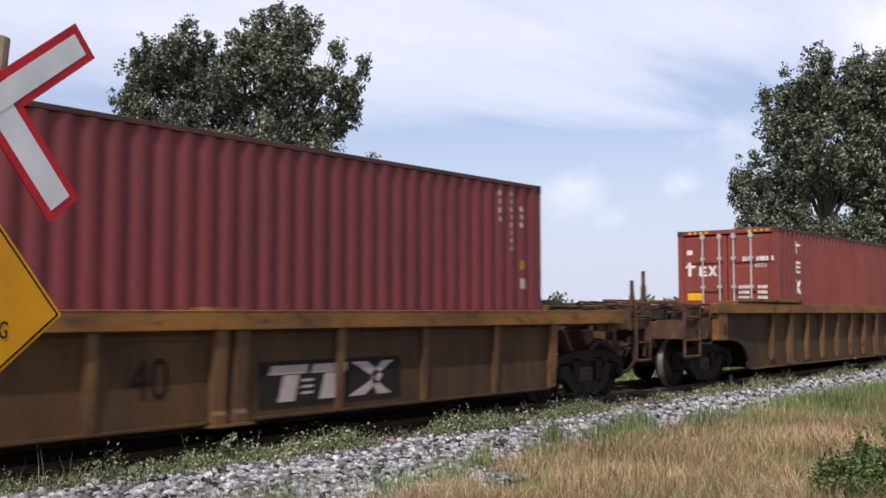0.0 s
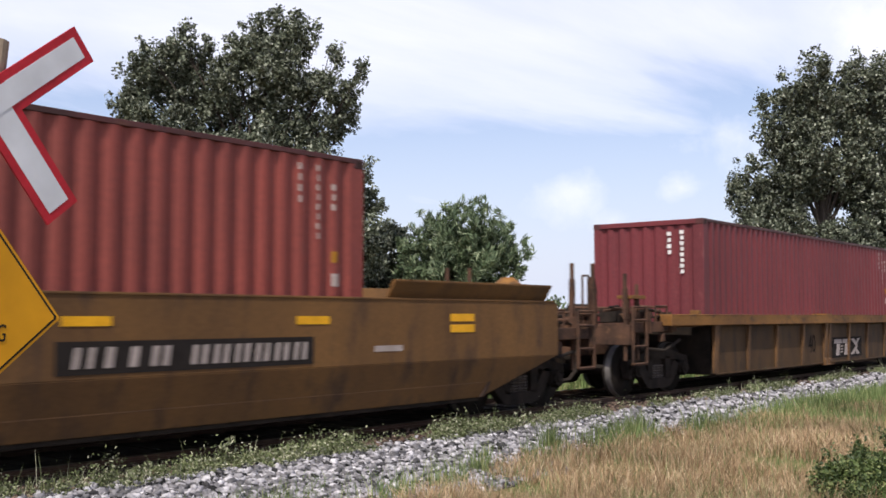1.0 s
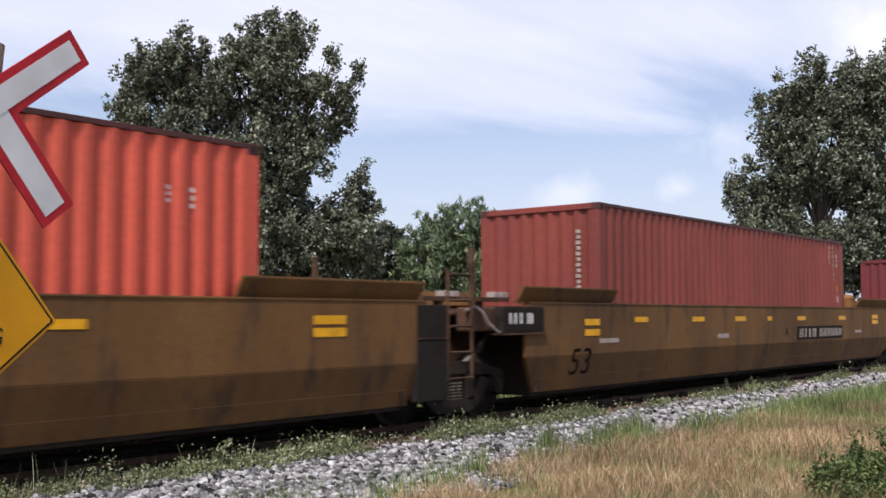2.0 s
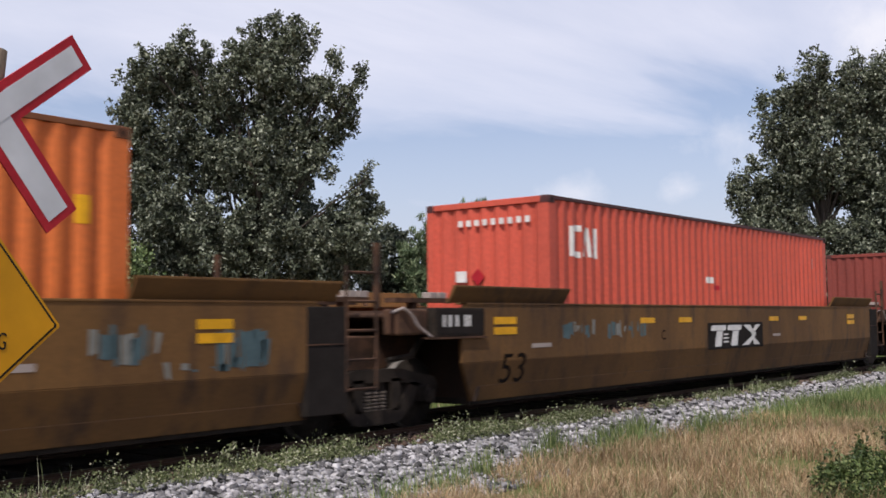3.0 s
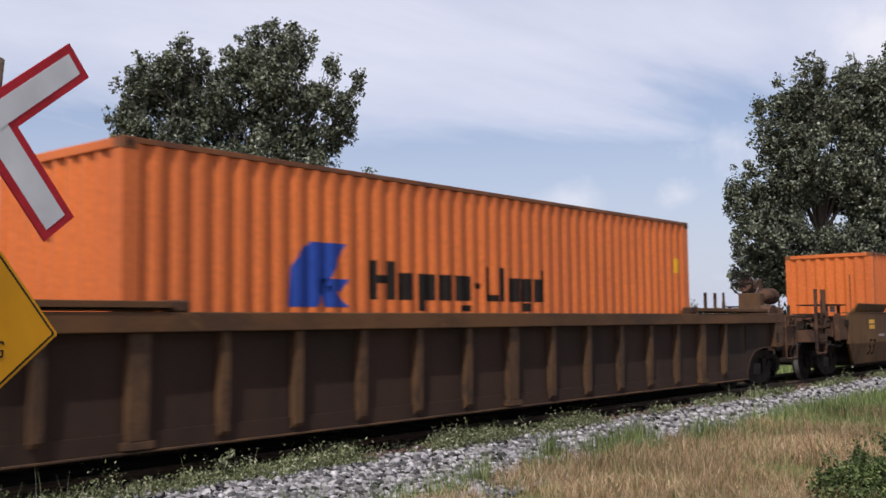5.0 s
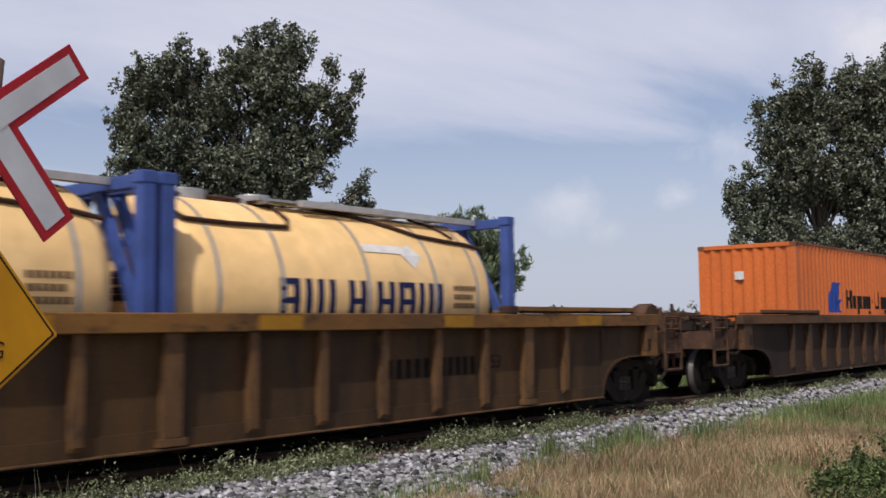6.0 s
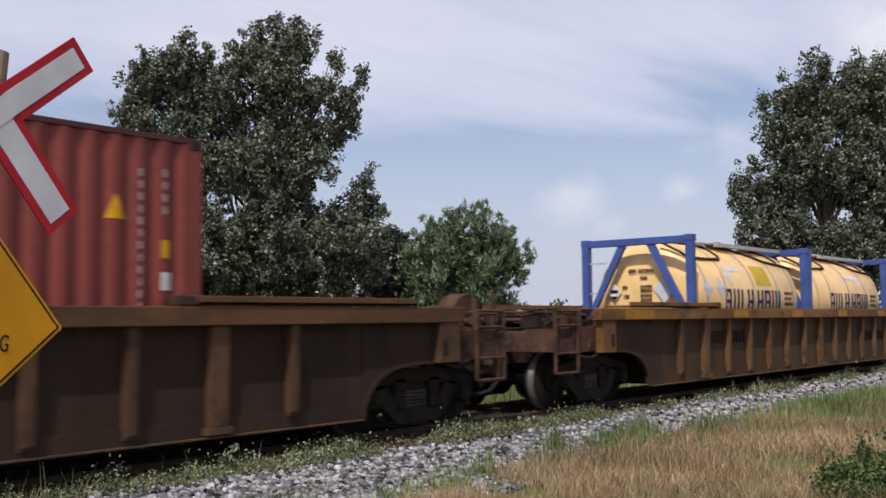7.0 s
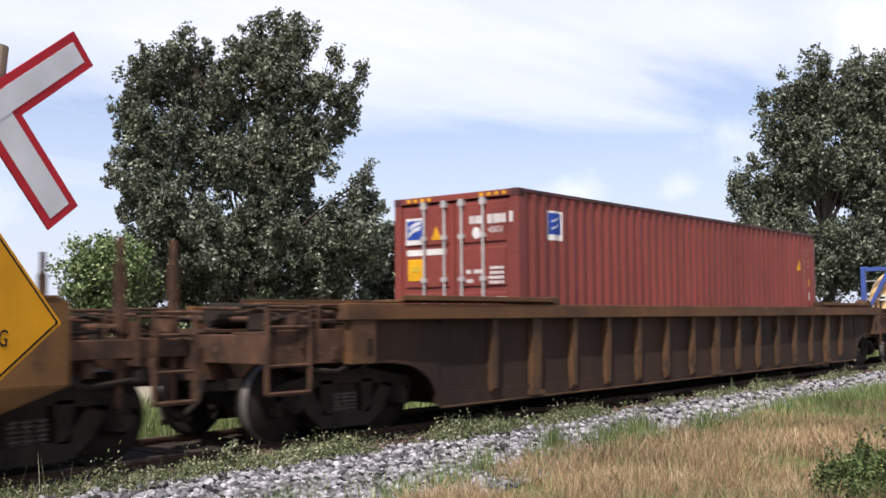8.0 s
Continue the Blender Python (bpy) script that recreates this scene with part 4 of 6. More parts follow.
                    boxes("walkway_end", [(top + 0.96, top + 1.10, *sorted((side * 0.80, side * 0.95)), 1.70, 1.78), (top + 1.14, top + 1.30, *sorted((side * 0.80, side * 0.95)), 1.70, 1.78)], "pale", car, "pale walkway end bracket", bevel=0.006)
                    boxes("walkway_arm", [(top + 0.5, top + 1.32, *sorted((side * 0.78, side * 0.96)), 1.64, 1.70), (top + 0.9, top + 1.0, *sorted((side * 0.80, side * 0.90)), 1.45, 1.64)], "rusty", car)
                    boxes("stile", [(top + 0.84, top + 0.90, *sorted((side * 1.47, side * 1.53)), 1.55, 2.33)], "rusty", car)
                else:
                    # dark equipment box with a worn placard over an open wheel bay
                    boxes("end_box", [(top - 0.55, top + 0.48, *sorted((side * 1.20, side * 1.507)), 1.19, 1.565)], "grime", car, "dark steel end box", bevel=0.012)
                    boxes("end_guard", [(top - 1.15, top - 0.56, *sorted((side * 1.15, side * 1.40)), 1.22, 1.55)], "rusty", car, "rust-brown end guard", bevel=0.03)
                    boxes("lip_plate", [(top - 0.6, top + 0.5, *sorted((side * 1.30, side * 1.54)), 1.165, 1.19)], "rusty", car)
                    boxes("walkway_end", [(top + 0.02, top + 0.16, *sorted((side * 0.80, side * 0.95)), 1.70, 1.78), (top + 0.20, top + 0.36, *sorted((side * 0.80, side * 0.95)), 1.70, 1.78)], "pale", car, "pale walkway end bracket", bevel=0.006)
                    boxes("walkway_arm", [(top - 0.7, top + 0.38, *sorted((side * 0.78, side * 0.96)), 1.64, 1.70), (top - 0.3, top - 0.2, *sorted((side * 0.80, side * 0.90)), 1.45, 1.64)], "rusty", car)
                    boxes("placard", [(top - 0.50, top + 0.44, *sorted((side * 1.507, side * 1.511)), 1.23, 1.53)], "black", car, "black placard with worn white bars")
                    for bx in (-0.40, -0.28, -0.14, 0.04, 0.12):
                        boxes("placard_bar", [(top + bx, top + bx + 0.05, *sorted((side * 1.511, side * 1.514)), 1.32, 1.47)], "white", car)
                    bm = bmesh.new()
                    pipe(bm, [(top - 1.2, side * 1.35, 1.5), (top - 1.08, side * 1.44, 1.56), (top - 0.95, side * 1.46, 1.48), (top - 0.84, side * 1.46, 1.34), (top - 0.6, side * 1.48, 1.20)], 0.018, 8)
                    part("air_hose", bm, "pale", car, "grey looping air hose")
            boxes("articulation_beam", [(*sorted((top - sx * 0.3, sx * 9.74)), -0.45, 0.45, 0.72, 1.20), (*sorted((top, sx * 9.3)), -1.2, 1.2, 1.44, 1.50)], "rusty", car, bevel=0.02)
            bm = bmesh.new()
            for side in (-1, 1):
                pipe(bm, [(top + sx * 0.2, side * 1.0, 1.2), (top + sx * 0.5, side * 1.05, 0.95), (top + sx * 0.9, side * 1.0, 0.9)], 0.04, 6)
            part("brake_rigging", bm, "grime", car)
    amber_strips(car, strips, -1.502)
    return car


def forty_car(centre):
    car = thing("well_car", "old yellow well car with flat chord and black emblem panel", "railcar", "well cars of the train")
    MOVING.append((car, centre, 0.0))
    for side in (-1, 1):
        def yy(a, b):
            return min(side * a, side * b), max(side * a, side * b)
        boxes("top_chord", [(-8.05, 8.05, *yy(1.30, 1.53), 1.235, 1.428), (-8.05, 8.05, *yy(1.22, 1.535), 1.418, 1.438)], "car_chord", car, "scuffed yellow top chord", bevel=0.012)
        bm = bmesh.new()
        prism(bm, [(-6.05, 0.28), (6.09, 0.28), (6.14, 1.245), (-6.15, 1.245)], "y", *yy(1.38, 1.40))
        part("side_panel", bm, "yellow_panel", car, "dirty yellow side sheet")
        boxes("panel_band", [(-6.05, 6.0, *yy(1.40, 1.42), 1.14, 1.18), (-6.05, 6.0, *yy(1.40, 1.43), 0.295, 0.32)], "yellow_panel", car)
        for x, w in ((-6.05, 0.10), (-4.5, 0.05), (-3.0, 0.05), (-1.46, 0.055), (1.70, 0.055), (3.18, 0.05), (4.67, 0.05), (6.08, 0.09)):
            bm = bmesh.new()
            prism(bm, [(side * 1.40, 0.32), (side * 1.43, 0.32), (side * 1.475, 1.245), (side * 1.40, 1.245)], "x", x - w, x + w)
            part("rib", bm, "car_rib", car)
        for x in (-0.02, 0.25):
            bm = bmesh.new()
            prism(bm, [(side * 1.38, 0.28), (side * 1.47, 0.28), (side * 1.47, 0.38), (side * 1.44, 0.42), (side * 1.50, 1.245), (side * 1.38, 1.245)], "x", x - 0.085, x + 0.085)
            part("jacking_post", bm, "car_rib", car, "paired yellow jacking post", bevel=0.006)
        boxes("foot_plate", [(-0.15, 0.40, *yy(1.36, 1.50), 0.26, 0.285)], "car_rib", car)
        if side < 0:
            boxes("emblem_panel", [(0.53, 2.76, -1.408, -1.40, 0.40, 0.89)], "black", car, "black panel with white block emblem")
            emblem(car, 0.55, 2.74, 0.40, 0.89, -1.408, "pale")
            writing("40", 0.58, "dim_black", car, (-0.81, -1.404, 0.75), "faded black stencilled numerals", (90, 0, 0), 0.78)
    for sx in (-1, 1):
        # Dark end wall colour stands in for the shadow between chord and panel.
        bm = bmesh.new()
        prism(bm, [(sx * 6.0, 0.30), (sx * 6.06, 0.30), (sx * 6.2, 1.245), (sx * 6.1, 1.245)], "y", -1.36, 1.36)
        part("bulkhead", bm, "grime", car)
        boxes("end_sheet", [(*sorted((sx * 6.3, sx * 8.05)), -1.30, 1.30, 1.20, 1.25)], "rusty", car)
        end_rig(car, sx * 7.6, sx * 9.25, sx, 1.26, 1.36, post_at=((sx * 8.8, 1.95), (sx * 9.2, 2.12)), sill=1.13)
        truck(car, sx * 7.66)
    boxes("well_floor", [(-6.0, 6.0, -1.37, 1.37, 0.28, 0.34)], "grime", car)
    for x in (-6.35, 6.2):
        for side in (-1, 1):
            boxes("corner_clamp", [(x, x + 0.14, *sorted((side * 1.05, side * 1.22)), 1.25, 1.52)], "car_chord", car, "worn yellow container corner clamp", bevel=0.01)
    boxes("step_plate", [(-9.12, -8.64, -1.34, -1.05, 1.70, 1.76)], "car_chord", car, "pale worn step plate", bevel=0.006)
    for x in (-9.06, -8.72):
        boxes("plate_leg", [(x - 0.025, x + 0.025, -1.25, -1.20, 1.26, 1.70)], "rusty", car)
    boxes("deck_bracket", [(-0.2, 0.25, -1.53, -1.1, 1.438, 1.465)], "car_chord", car)
    return car


# ---- containers ----
LEN, WID = 12.192, 2.438
PITCH, DEPTH = 0.2689, 0.038


def corrugation(a, b, pitch, depth, narrow=0.26):
    """Points (along, inward depth) of a trapezoid wave from a to b."""
    n = max(1, round((b - a) / pitch))
    p = (b - a) / n
    pts = []
    for k in range(n):
        s = a + p * k
        pts += [(s, 0.0), (s + p * narrow, 0.0), (s + p * 0.5, depth), (s + p * (0.5 + narrow), depth)]
    pts.append((b, 0.0))
    return pts


SIDE_WAVE = [(-LEN / 2 + 0.10, 0.0)] + corrugation(-LEN / 2 + 0.13, LEN / 2 - 0.23, PITCH, DEPTH) + [(LEN / 2 - 0.12, 0.0)]
END_WAVE = corrugation(-WID / 2 + 0.14, WID / 2 - 0.14, 0.27, 0.04)


def sheet(bm, pts, z0, z1, place):
    lo = [bm.verts.new(place(a, d, z0)) for a, d in pts]
    hi = [bm.verts.new(place(a, d, z1)) for a, d in pts]
    for i in range(len(pts) - 1):
        bm.faces.new((lo[i], lo[i + 1], hi[i + 1], hi[i]))


def wave_at(x):
    xs, ds = zip(*SIDE_WAVE)
    return float(np.interp(x, xs, ds))


def side_decal(parent, pts, material, name="marking", label="", off=0.004):
    """A convex painted shape, in (x, z), that follows the corrugation of the near side."""
    xs = sorted({round(x, 4) for x, _ in pts} | {round(x, 4) for x, _ in SIDE_WAVE if min(p[0] for p in pts) < x < max(p[0] for p in pts)})
    n = len(pts)

    def span(x):
        zs = []
        for i in range(n):
            (xa, za), (xb, zb) = pts[i], pts[(i + 1) % n]
            if abs(xa - xb) < 1e-6:
                if abs(x - xa) < 1e-4:
                    zs += [za, zb]
            elif min(xa, xb) - 1e-4 <= x <= max(xa, xb) + 1e-4:
                zs.append(za + (zb - za) * (x - xa) / (xb - xa))
        return min(zs), max(zs)
    bm = bmesh.new()
    cols = []
    for x in xs:
        a, b = span(x)
        y = -WID / 2 + wave_at(x) - off
        cols.append((bm.verts.new((x, y, a)), bm.verts.new((x, y, b))))
    for (a, b), (c, d) in zip(cols, cols[1:]):
        bm.faces.new((a, c, d, b))
    part(name, bm, material, parent, label)


def rect(x0, x1, z0, z1):
    return [(x0, z0), (x1, z0), (x1, z1), (x0, z1)]


def container(left_x, label, paint, rail, height=2.896, doors=False, base=0.405):
    box_ob = thing("shipping_container", label, "container", "containers on the train")
    MOVING.append((box_ob, left_x + LEN / 2, base))
    h, hl, hw = height, LEN / 2, WID / 2
    for side in (-1, 1):
        bm = bmesh.new()
        sheet(bm, SIDE_WAVE, 0.15, h - 0.06, lambda a, d, z: (a, side * (hw - d), z))
        part("side_wall", bm, paint, box_ob, "corrugated steel side wall")
        # The rail's dark colour also stands in for the shadow line along the top.
        boxes("top_rail", [(-hl + 0.1, hl - 0.1, *sorted((side * (hw - 0.07), side * (hw + 0.003))), h - 0.058, h)], rail, box_ob, bevel=0.006)
        boxes("bottom_rail", [(-hl + 0.1, hl - 0.1, *sorted((side * (hw - 0.06), side * (hw + 0.003))), 0.02, 0.16)], rail, box_ob)
        for sx in (-1, 1):
            boxes("corner_post", [(*sorted((sx * (hl - 0.165), sx * (hl - 0.004))), *sorted((side * (hw - 0.15), side * (hw - 0.001))), 0.1, h - 0.1)], paint, box_ob, bevel=0.012)
            for z in (0.0, h - 0.118):
                cast = boxes("corner_casting", [(*sorted((sx * (hl - 0.178), sx * hl)), *sorted((side * (hw - 0.162), side * (hw + 0.006))), z, z + 0.122)], rail, box_ob, bevel=0.01)
                bm = bmesh.new()
                y = side * (hw + 0.008)
                prism(bm, [(sx * (hl - 0.09) + 0.03 * math.cos(a), z + 0.06 + 0.045 * math.sin(a)) for a in [k * math.pi / 5 for k in range(10)]], "y", y - 0.002, y)
                part("casting_hole", bm, "black", cast)
    bm = bmesh.new()
    for a, b in zip(np.linspace(-hl + 0.2, hl - 0.2, 57)[:-1], np.linspace(-hl + 0.2, hl - 0.2, 57)[1:]):
        box(bm, a + 0.03, b - 0.03, -hw + 0.12, hw - 0.12, h - 0.04, h - 0.018)
    box(bm, -hl + 0.05, hl - 0.05, -hw + 0.05, hw - 0.05, h - 0.07, h - 0.03)
    part("roof", bm, paint, box_ob)
    boxes("floor_frame", [(-hl + 0.05, hl - 0.05, -hw + 0.05, hw - 0.05, 0.10, 0.16)], rail, box_ob)
    for sx in (-1, 1):
        boxes("end_header", [(*sorted((sx * (hl - 0.06), sx * (hl + 0.002))), -hw + 0.15, hw - 0.15, h - 0.10, h)], paint, box_ob, bevel=0.008)
        if doors and sx < 0:
            continue
        bm = bmesh.new()
        sheet(bm, END_WAVE, 0.15, h - 0.09, lambda a, d, z: (sx * (hl - 0.015 - d), a, z))
        part("end_wall", bm, paint, box_ob, "corrugated steel end wall")
    if doors:
        x = -hl + 0.03
        for side in (-1, 1):
            y0, y1 = sorted((side * 0.012, side * (hw - 0.15)))
            door = boxes("door", [(x, x + 0.05, y0, y1, 0.16, h - 0.13)], paint, box_ob, "steel door with locking bars", bevel=0.006)
            for z, up in ((0.22, 0.50), (0.82, 0.56), (1.47, 0.58), (2.13, 0.60)):
                boxes("door_panel", [(x - 0.024, x + 0.004, y0 + 0.09, y1 - 0.09, z, z + up)], paint, door, bevel=0.022)
            for y in (side * 0.17, side * 0.58):
                bm = bmesh.new()
                rod(bm, (x - 0.05, y, 0.1), (x - 0.05, y, h - 0.09), 0.021, 8)
                for z in (0.12, 0.85, 1.55, 2.2, h - 0.2):
                    box(bm, x - 0.075, x + 0.005, y - 0.05, y + 0.05, z, z + 0.07)
                box(bm, x - 0.08, x, y - 0.035, y + 0.035, h - 0.2, h - 0.09)
                part("locking_bar", bm, "zinc", door, "galvanised locking bar")
    return box_ob


def end_mark(parent, y0, y1, z0, z1, material, off=0.0, name="marking", label=""):
    x = -LEN / 2 + off
    boxes(name, [(x - 0.004, x, y0, y1, z0, z1)], material, parent, label)


def code_row(parent, y0, y1, z0, z1, n, material="white", off=-0.001):
    """A line of small writing as plain bars, from the high-y side towards the near side."""
    step = (y0 - y1) / n
    for k in range(n):
        a = y0 - step * k
        end_mark(parent, a - step * (0.72, 0.58, 0.80)[k % 3], a, z0, z1, material, off, "code_bar")


def code_column(parent, x, z1, z0, w, n, material="white"):
    step = (z1 - z0) / n
    for k in range(n):
        side_decal(parent, rect(x + w * (0.1, 0.25)[k % 2], x + w * 0.8, z1 - step * (k + 0.62), z1 - step * k), material, "code_bar")


def tank_container(left_x, label, base=0.405):
    t = thing("tank_container", label, "tank container", "containers on the train")
    MOVING.append((t, left_x + 3.029, base))
    hl, hw, h, R = 3.029, WID / 2, 2.591, 1.13
    zc = 0.28 + R
    for sx in (-1, 1):
        for side in (-1, 1):
            boxes("corner_post", [(*sorted((sx * (hl - 0.16), sx * hl)), *sorted((side * (hw - 0.15), side * hw)), 0.0, h)], "blue", t, bevel=0.012)
            for z in (0.0, h - 0.118):
                boxes("corner_casting", [(*sorted((sx * (hl - 0.178), sx * (hl + 0.006))), *sorted((side * (hw - 0.162), side * (hw + 0.006))), z, z + 0.125)], "blue", t, bevel=0.01)
            bm = bmesh.new()
            x0, x1 = sorted((sx * (hl - 0.12), sx * (hl - 0.03)))
            prism(bm, [(side * 0.22, h - 0.12), (side * 0.38, h - 0.12), (side * (hw - 0.12), 1.10), (side * (hw - 0.12), 0.88)], "x", x0, x1)
            part("diagonal_brace", bm, "blue", t)
        for z0, z1 in ((h - 0.15, h - 0.01), (0.02, 0.18)):
            boxes("end_beam", [(*sorted((sx * (hl - 0.13), sx * (hl - 0.01))), -hw + 0.15, hw - 0.15, z0, z1)], "blue", t, bevel=0.01)
    for side in (-1, 1):
        boxes("bottom_rail", [(-hl + 0.17, hl - 0.17, *sorted((side * (hw - 0.1), side * hw)), 0.03, 0.15)], "blue", t)
        if side > 0:
            for z in (0.9, 1.5, 2.1):
                boxes("end_rung", [(-hl + 0.05, -hl + 0.08, hw - 0.55, hw - 0.15, z, z + 0.03)], "zinc", t)
    n = 56
    prof = [(-hl + 0.22, 0.0), (-hl + 0.225, 0.35), (-hl + 0.25, 0.62), (-hl + 0.30, 0.86), (-hl + 0.38, 1.03), (-hl + 0.47, 1.10), (-hl + 0.55, R)]
    prof = prof + [(-x, r) for x, r in prof[::-1]]
    bm = bmesh.new()
    rings = [[bm.verts.new((x, r * math.sin(2 * math.pi * i / n), zc + r * math.cos(2 * math.pi * i / n))) for i in range(n)] if r else [bm.verts.new((x, 0, zc))] for x, r in prof]
    for a, b in zip(rings, rings[1:]):
        for i in range(n):
            j = (i + 1) % n
            if len(a) == 1:
                bm.faces.new((a[0], b[j], b[i]))
            elif len(b) == 1:
                bm.faces.new((a[i], a[j], b[0]))
            else:
                bm.faces.new((a[i], a[j], b[j], b[i]))
    part("tank", bm, "cream", t, "cream-yellow insulated tank shell", smooth=True)

    def shell(name, x0, x1, a0, a1, material, off=0.006, label="", k=None, parent=t):
        """A patch lying on the tank between two turns from the top towards the near side, in degrees."""
        k = k or max(2, int(abs(a1 - a0) / 6))
        b2 = bmesh.new()
        rows = []
        for q in range(k + 1):
            a = radians(a0 + (a1 - a0) * q / k)
            rows.append([b2.verts.new((x, -(R + off) * math.sin(a), zc + (R + off) * math.cos(a))) for x in (x0, x1)])
        for (a, b), (c, d) in zip(rows, rows[1:]):
            b2.faces.new((a, b, d, c))
        return part(name, b2, material, parent, label, smooth=True)
    for x in (-2.25, -1.35, 0.05, 1.35, 2.25):
        shell("strap", x - 0.025, x + 0.025, -150, 150, "strap", 0.008, "grey metal strap", 40)
    # walkway and top gear
    boxes("walkway", [(-1.2, hl - 0.2, -0.52, -0.24, h - 0.05, h - 0.02), (-1.2, hl - 0.2, 0.24, 0.52, h - 0.05, h - 0.02)], "strap", t, "grey grating walkway along the top")
    boxes("top_rail", [(-0.6, hl - 0.15, -0.62, -0.54, h - 0.09, h - 0.01)], "zinc", t)
    for x in (-1.1, -0.3, 0.5, 1.3, 2.1):
        boxes("walkway_support", [(x - 0.02, x + 0.02, -0.55, 0.55, zc + R - 0.04, h - 0.05)], "strap", t)
    for name, x, y, r, z in (("manlid", -1.9, 0.0, 0.26, 0.10), ("valve_housing", -0.8, 0.05, 0.2, 0.13), ("manlid", 0.3, 0.0, 0.28, 0.12)):
        bm = bmesh.new()
        rod(bm, (x, y, zc + R - 0.05), (x, y, zc + R + z), r, 18)
        part(name, bm, "strap", t, "round top hatch" if name == "manlid" else "round valve housing", bevel=0.01)

    def on(x, a, off=0.03):
        a = radians(a)
        return (x, -(R + off) * math.sin(a), zc + (R + off) * math.cos(a))
    for pts, r in (([on(-2.72, 20), on(-2.6, 40), on(-2.5, 47), on(-1.9, 48), on(-1.05, 47), on(-0.95, 40), on(-0.95, 22), on(-1.2, 14)], 0.026), ([on(-2.3, 8), on(-1.9, 8), on(-1.2, 9)], 0.034),
                   ([on(-0.2, 14), on(0.3, 22), on(0.9, 36), on(1.3, 44), on(1.8, 47), on(2.3, 49), on(2.62, 53)], 0.026), ([on(1.7, 15), on(1.95, 30), on(2.1, 44)], 0.02)):
        bm = bmesh.new()
        pipe(bm, pts, r)
        part("steam_pipe", bm, "hose", t, "thin dark pipe over the shell")

    def diamond(x, a, r, material, name="placard"):
        b2 = bmesh.new()
        da = math.degrees(r / R)
        pts = [on(x - r, a, 0.010), on(x, a - da, 0.010), on(x + r, a, 0.010), on(x, a + da, 0.010)]
        c = b2.verts.new(on(x, a, 0.013))
        vs = [b2.verts.new(p) for p in pts]
        for i in range(4):
            b2.faces.new((c, vs[i], vs[(i + 1) % 4]))
        return part(name, b2, material, t, "diamond hazard placard")
    return t, shell, diamond, on, zc, R, hl

# ---- the cars, from the front of the train to its back ----
ribbed_car(99.44, "dirty yellow ribbed well car carrying a red container", "yellow_panel")
forty_car(77.87)
unit_2 = smooth_car(56.27, "deep weathered brown well car with number panel carrying a red container", ((-8.65, -8.3, "joint"), (9.95, 8.25, "free")),
                    [(-7.03, 0.43, 1.28, 1.38), (-7.03, 0.43, 1.12, 1.22), (-5.45, 0.45, 0, 0), (-3.28, 0.49, 0, 0), (-1.38, 0.51, 0, 0), (0.28, 0.23, 0, 0), (2.0, 0.5, 0, 0), (4.77, 0.49, 0, 0), (7.43, 0.49, 1.34, 1.44), (7.43, 0.49, 1.20, 1.30)],
                    ((-8.75, -6.1), (6.3, 9.7)), posts=((10.74, 2.23), (11.36, 2.25)))
unit_3 = smooth_car(36.86, "deep weathered brown well car with black emblem panel and faded graffiti", ((-8.6, -8.25, "joint"), (8.65, 8.3, "joint")),
                    [(-7.9, 0.52, 1.34, 1.44), (-7.9, 0.52, 1.20, 1.30), (-3.8, 0.49, 0, 0), (-2.4, 0.49, 0, 0), (1.73, 0.47, 0, 0), (3.41, 0.45, 0, 0), (6.65, 0.5, 1.34, 1.44), (6.65, 0.5, 1.20, 1.30)],
                    ((-8.8, -6.05), (5.6, 8.5)))
unit_4 = smooth_car(17.37, "deep weathered brown well car with number panel carrying an orange container", ((-9.25, -8.55, "free"), (8.4, 8.25, "joint")),
                    [(-3.66, 0.43, 0, 0), (-1.57, 0.43, 0, 0), (-0.33, 0.44, 0, 0), (1.23, 0.47, 0, 0), (3.37, 0.47, 0, 0), (6.69, 0.44, 1.34, 1.44), (6.69, 0.44, 1.20, 1.30), (-7.6, 0.45, 1.34, 1.44), (-7.6, 0.45, 1.20, 1.30)],
                    ((-8.6, -6.1), (5.95, 8.65)))
for at in (-9.75, 9.7):
    truck(unit_3, at)
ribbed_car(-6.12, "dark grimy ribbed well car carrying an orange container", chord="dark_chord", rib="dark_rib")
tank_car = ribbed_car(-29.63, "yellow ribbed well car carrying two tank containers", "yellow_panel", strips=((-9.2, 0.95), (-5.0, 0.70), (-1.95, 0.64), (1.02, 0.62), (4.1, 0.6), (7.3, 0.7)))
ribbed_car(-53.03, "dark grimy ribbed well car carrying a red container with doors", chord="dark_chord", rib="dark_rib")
smooth_car(-76.2, "weathered brown well car at the tail of the view", ((-9.95, -8.25, "free"), (9.75, 8.25, "free")), brake=False)

for x0, x1, z0, z1 in ((3.15, 3.95, 0.78, 1.02), (4.18, 4.9, 0.78, 1.02), (-5.85, -5.2, 0.92, 1.16), (-4.95, -4.2, 0.92, 1.16)):
    letter_bars(tank_car, x0, x1, z0, z1, [0.5, -0.3] * 4 + [0.5], -1.366, "dim_black", "stencil_bar")
writing("53", 0.26, "dim_black", tank_car, (5.38, -1.368, 0.92), "faded black stencilled numerals")
# number panels, letters and stencils on the plain sides
for car, x0, x1 in ((unit_2, 1.95, 5.02), (unit_4, -4.79, -1.74)):
    boxes("number_panel", [(x0, x1, -1.506, -1.50, 0.885, 1.185)], "black", car, "black panel with worn white number bars")
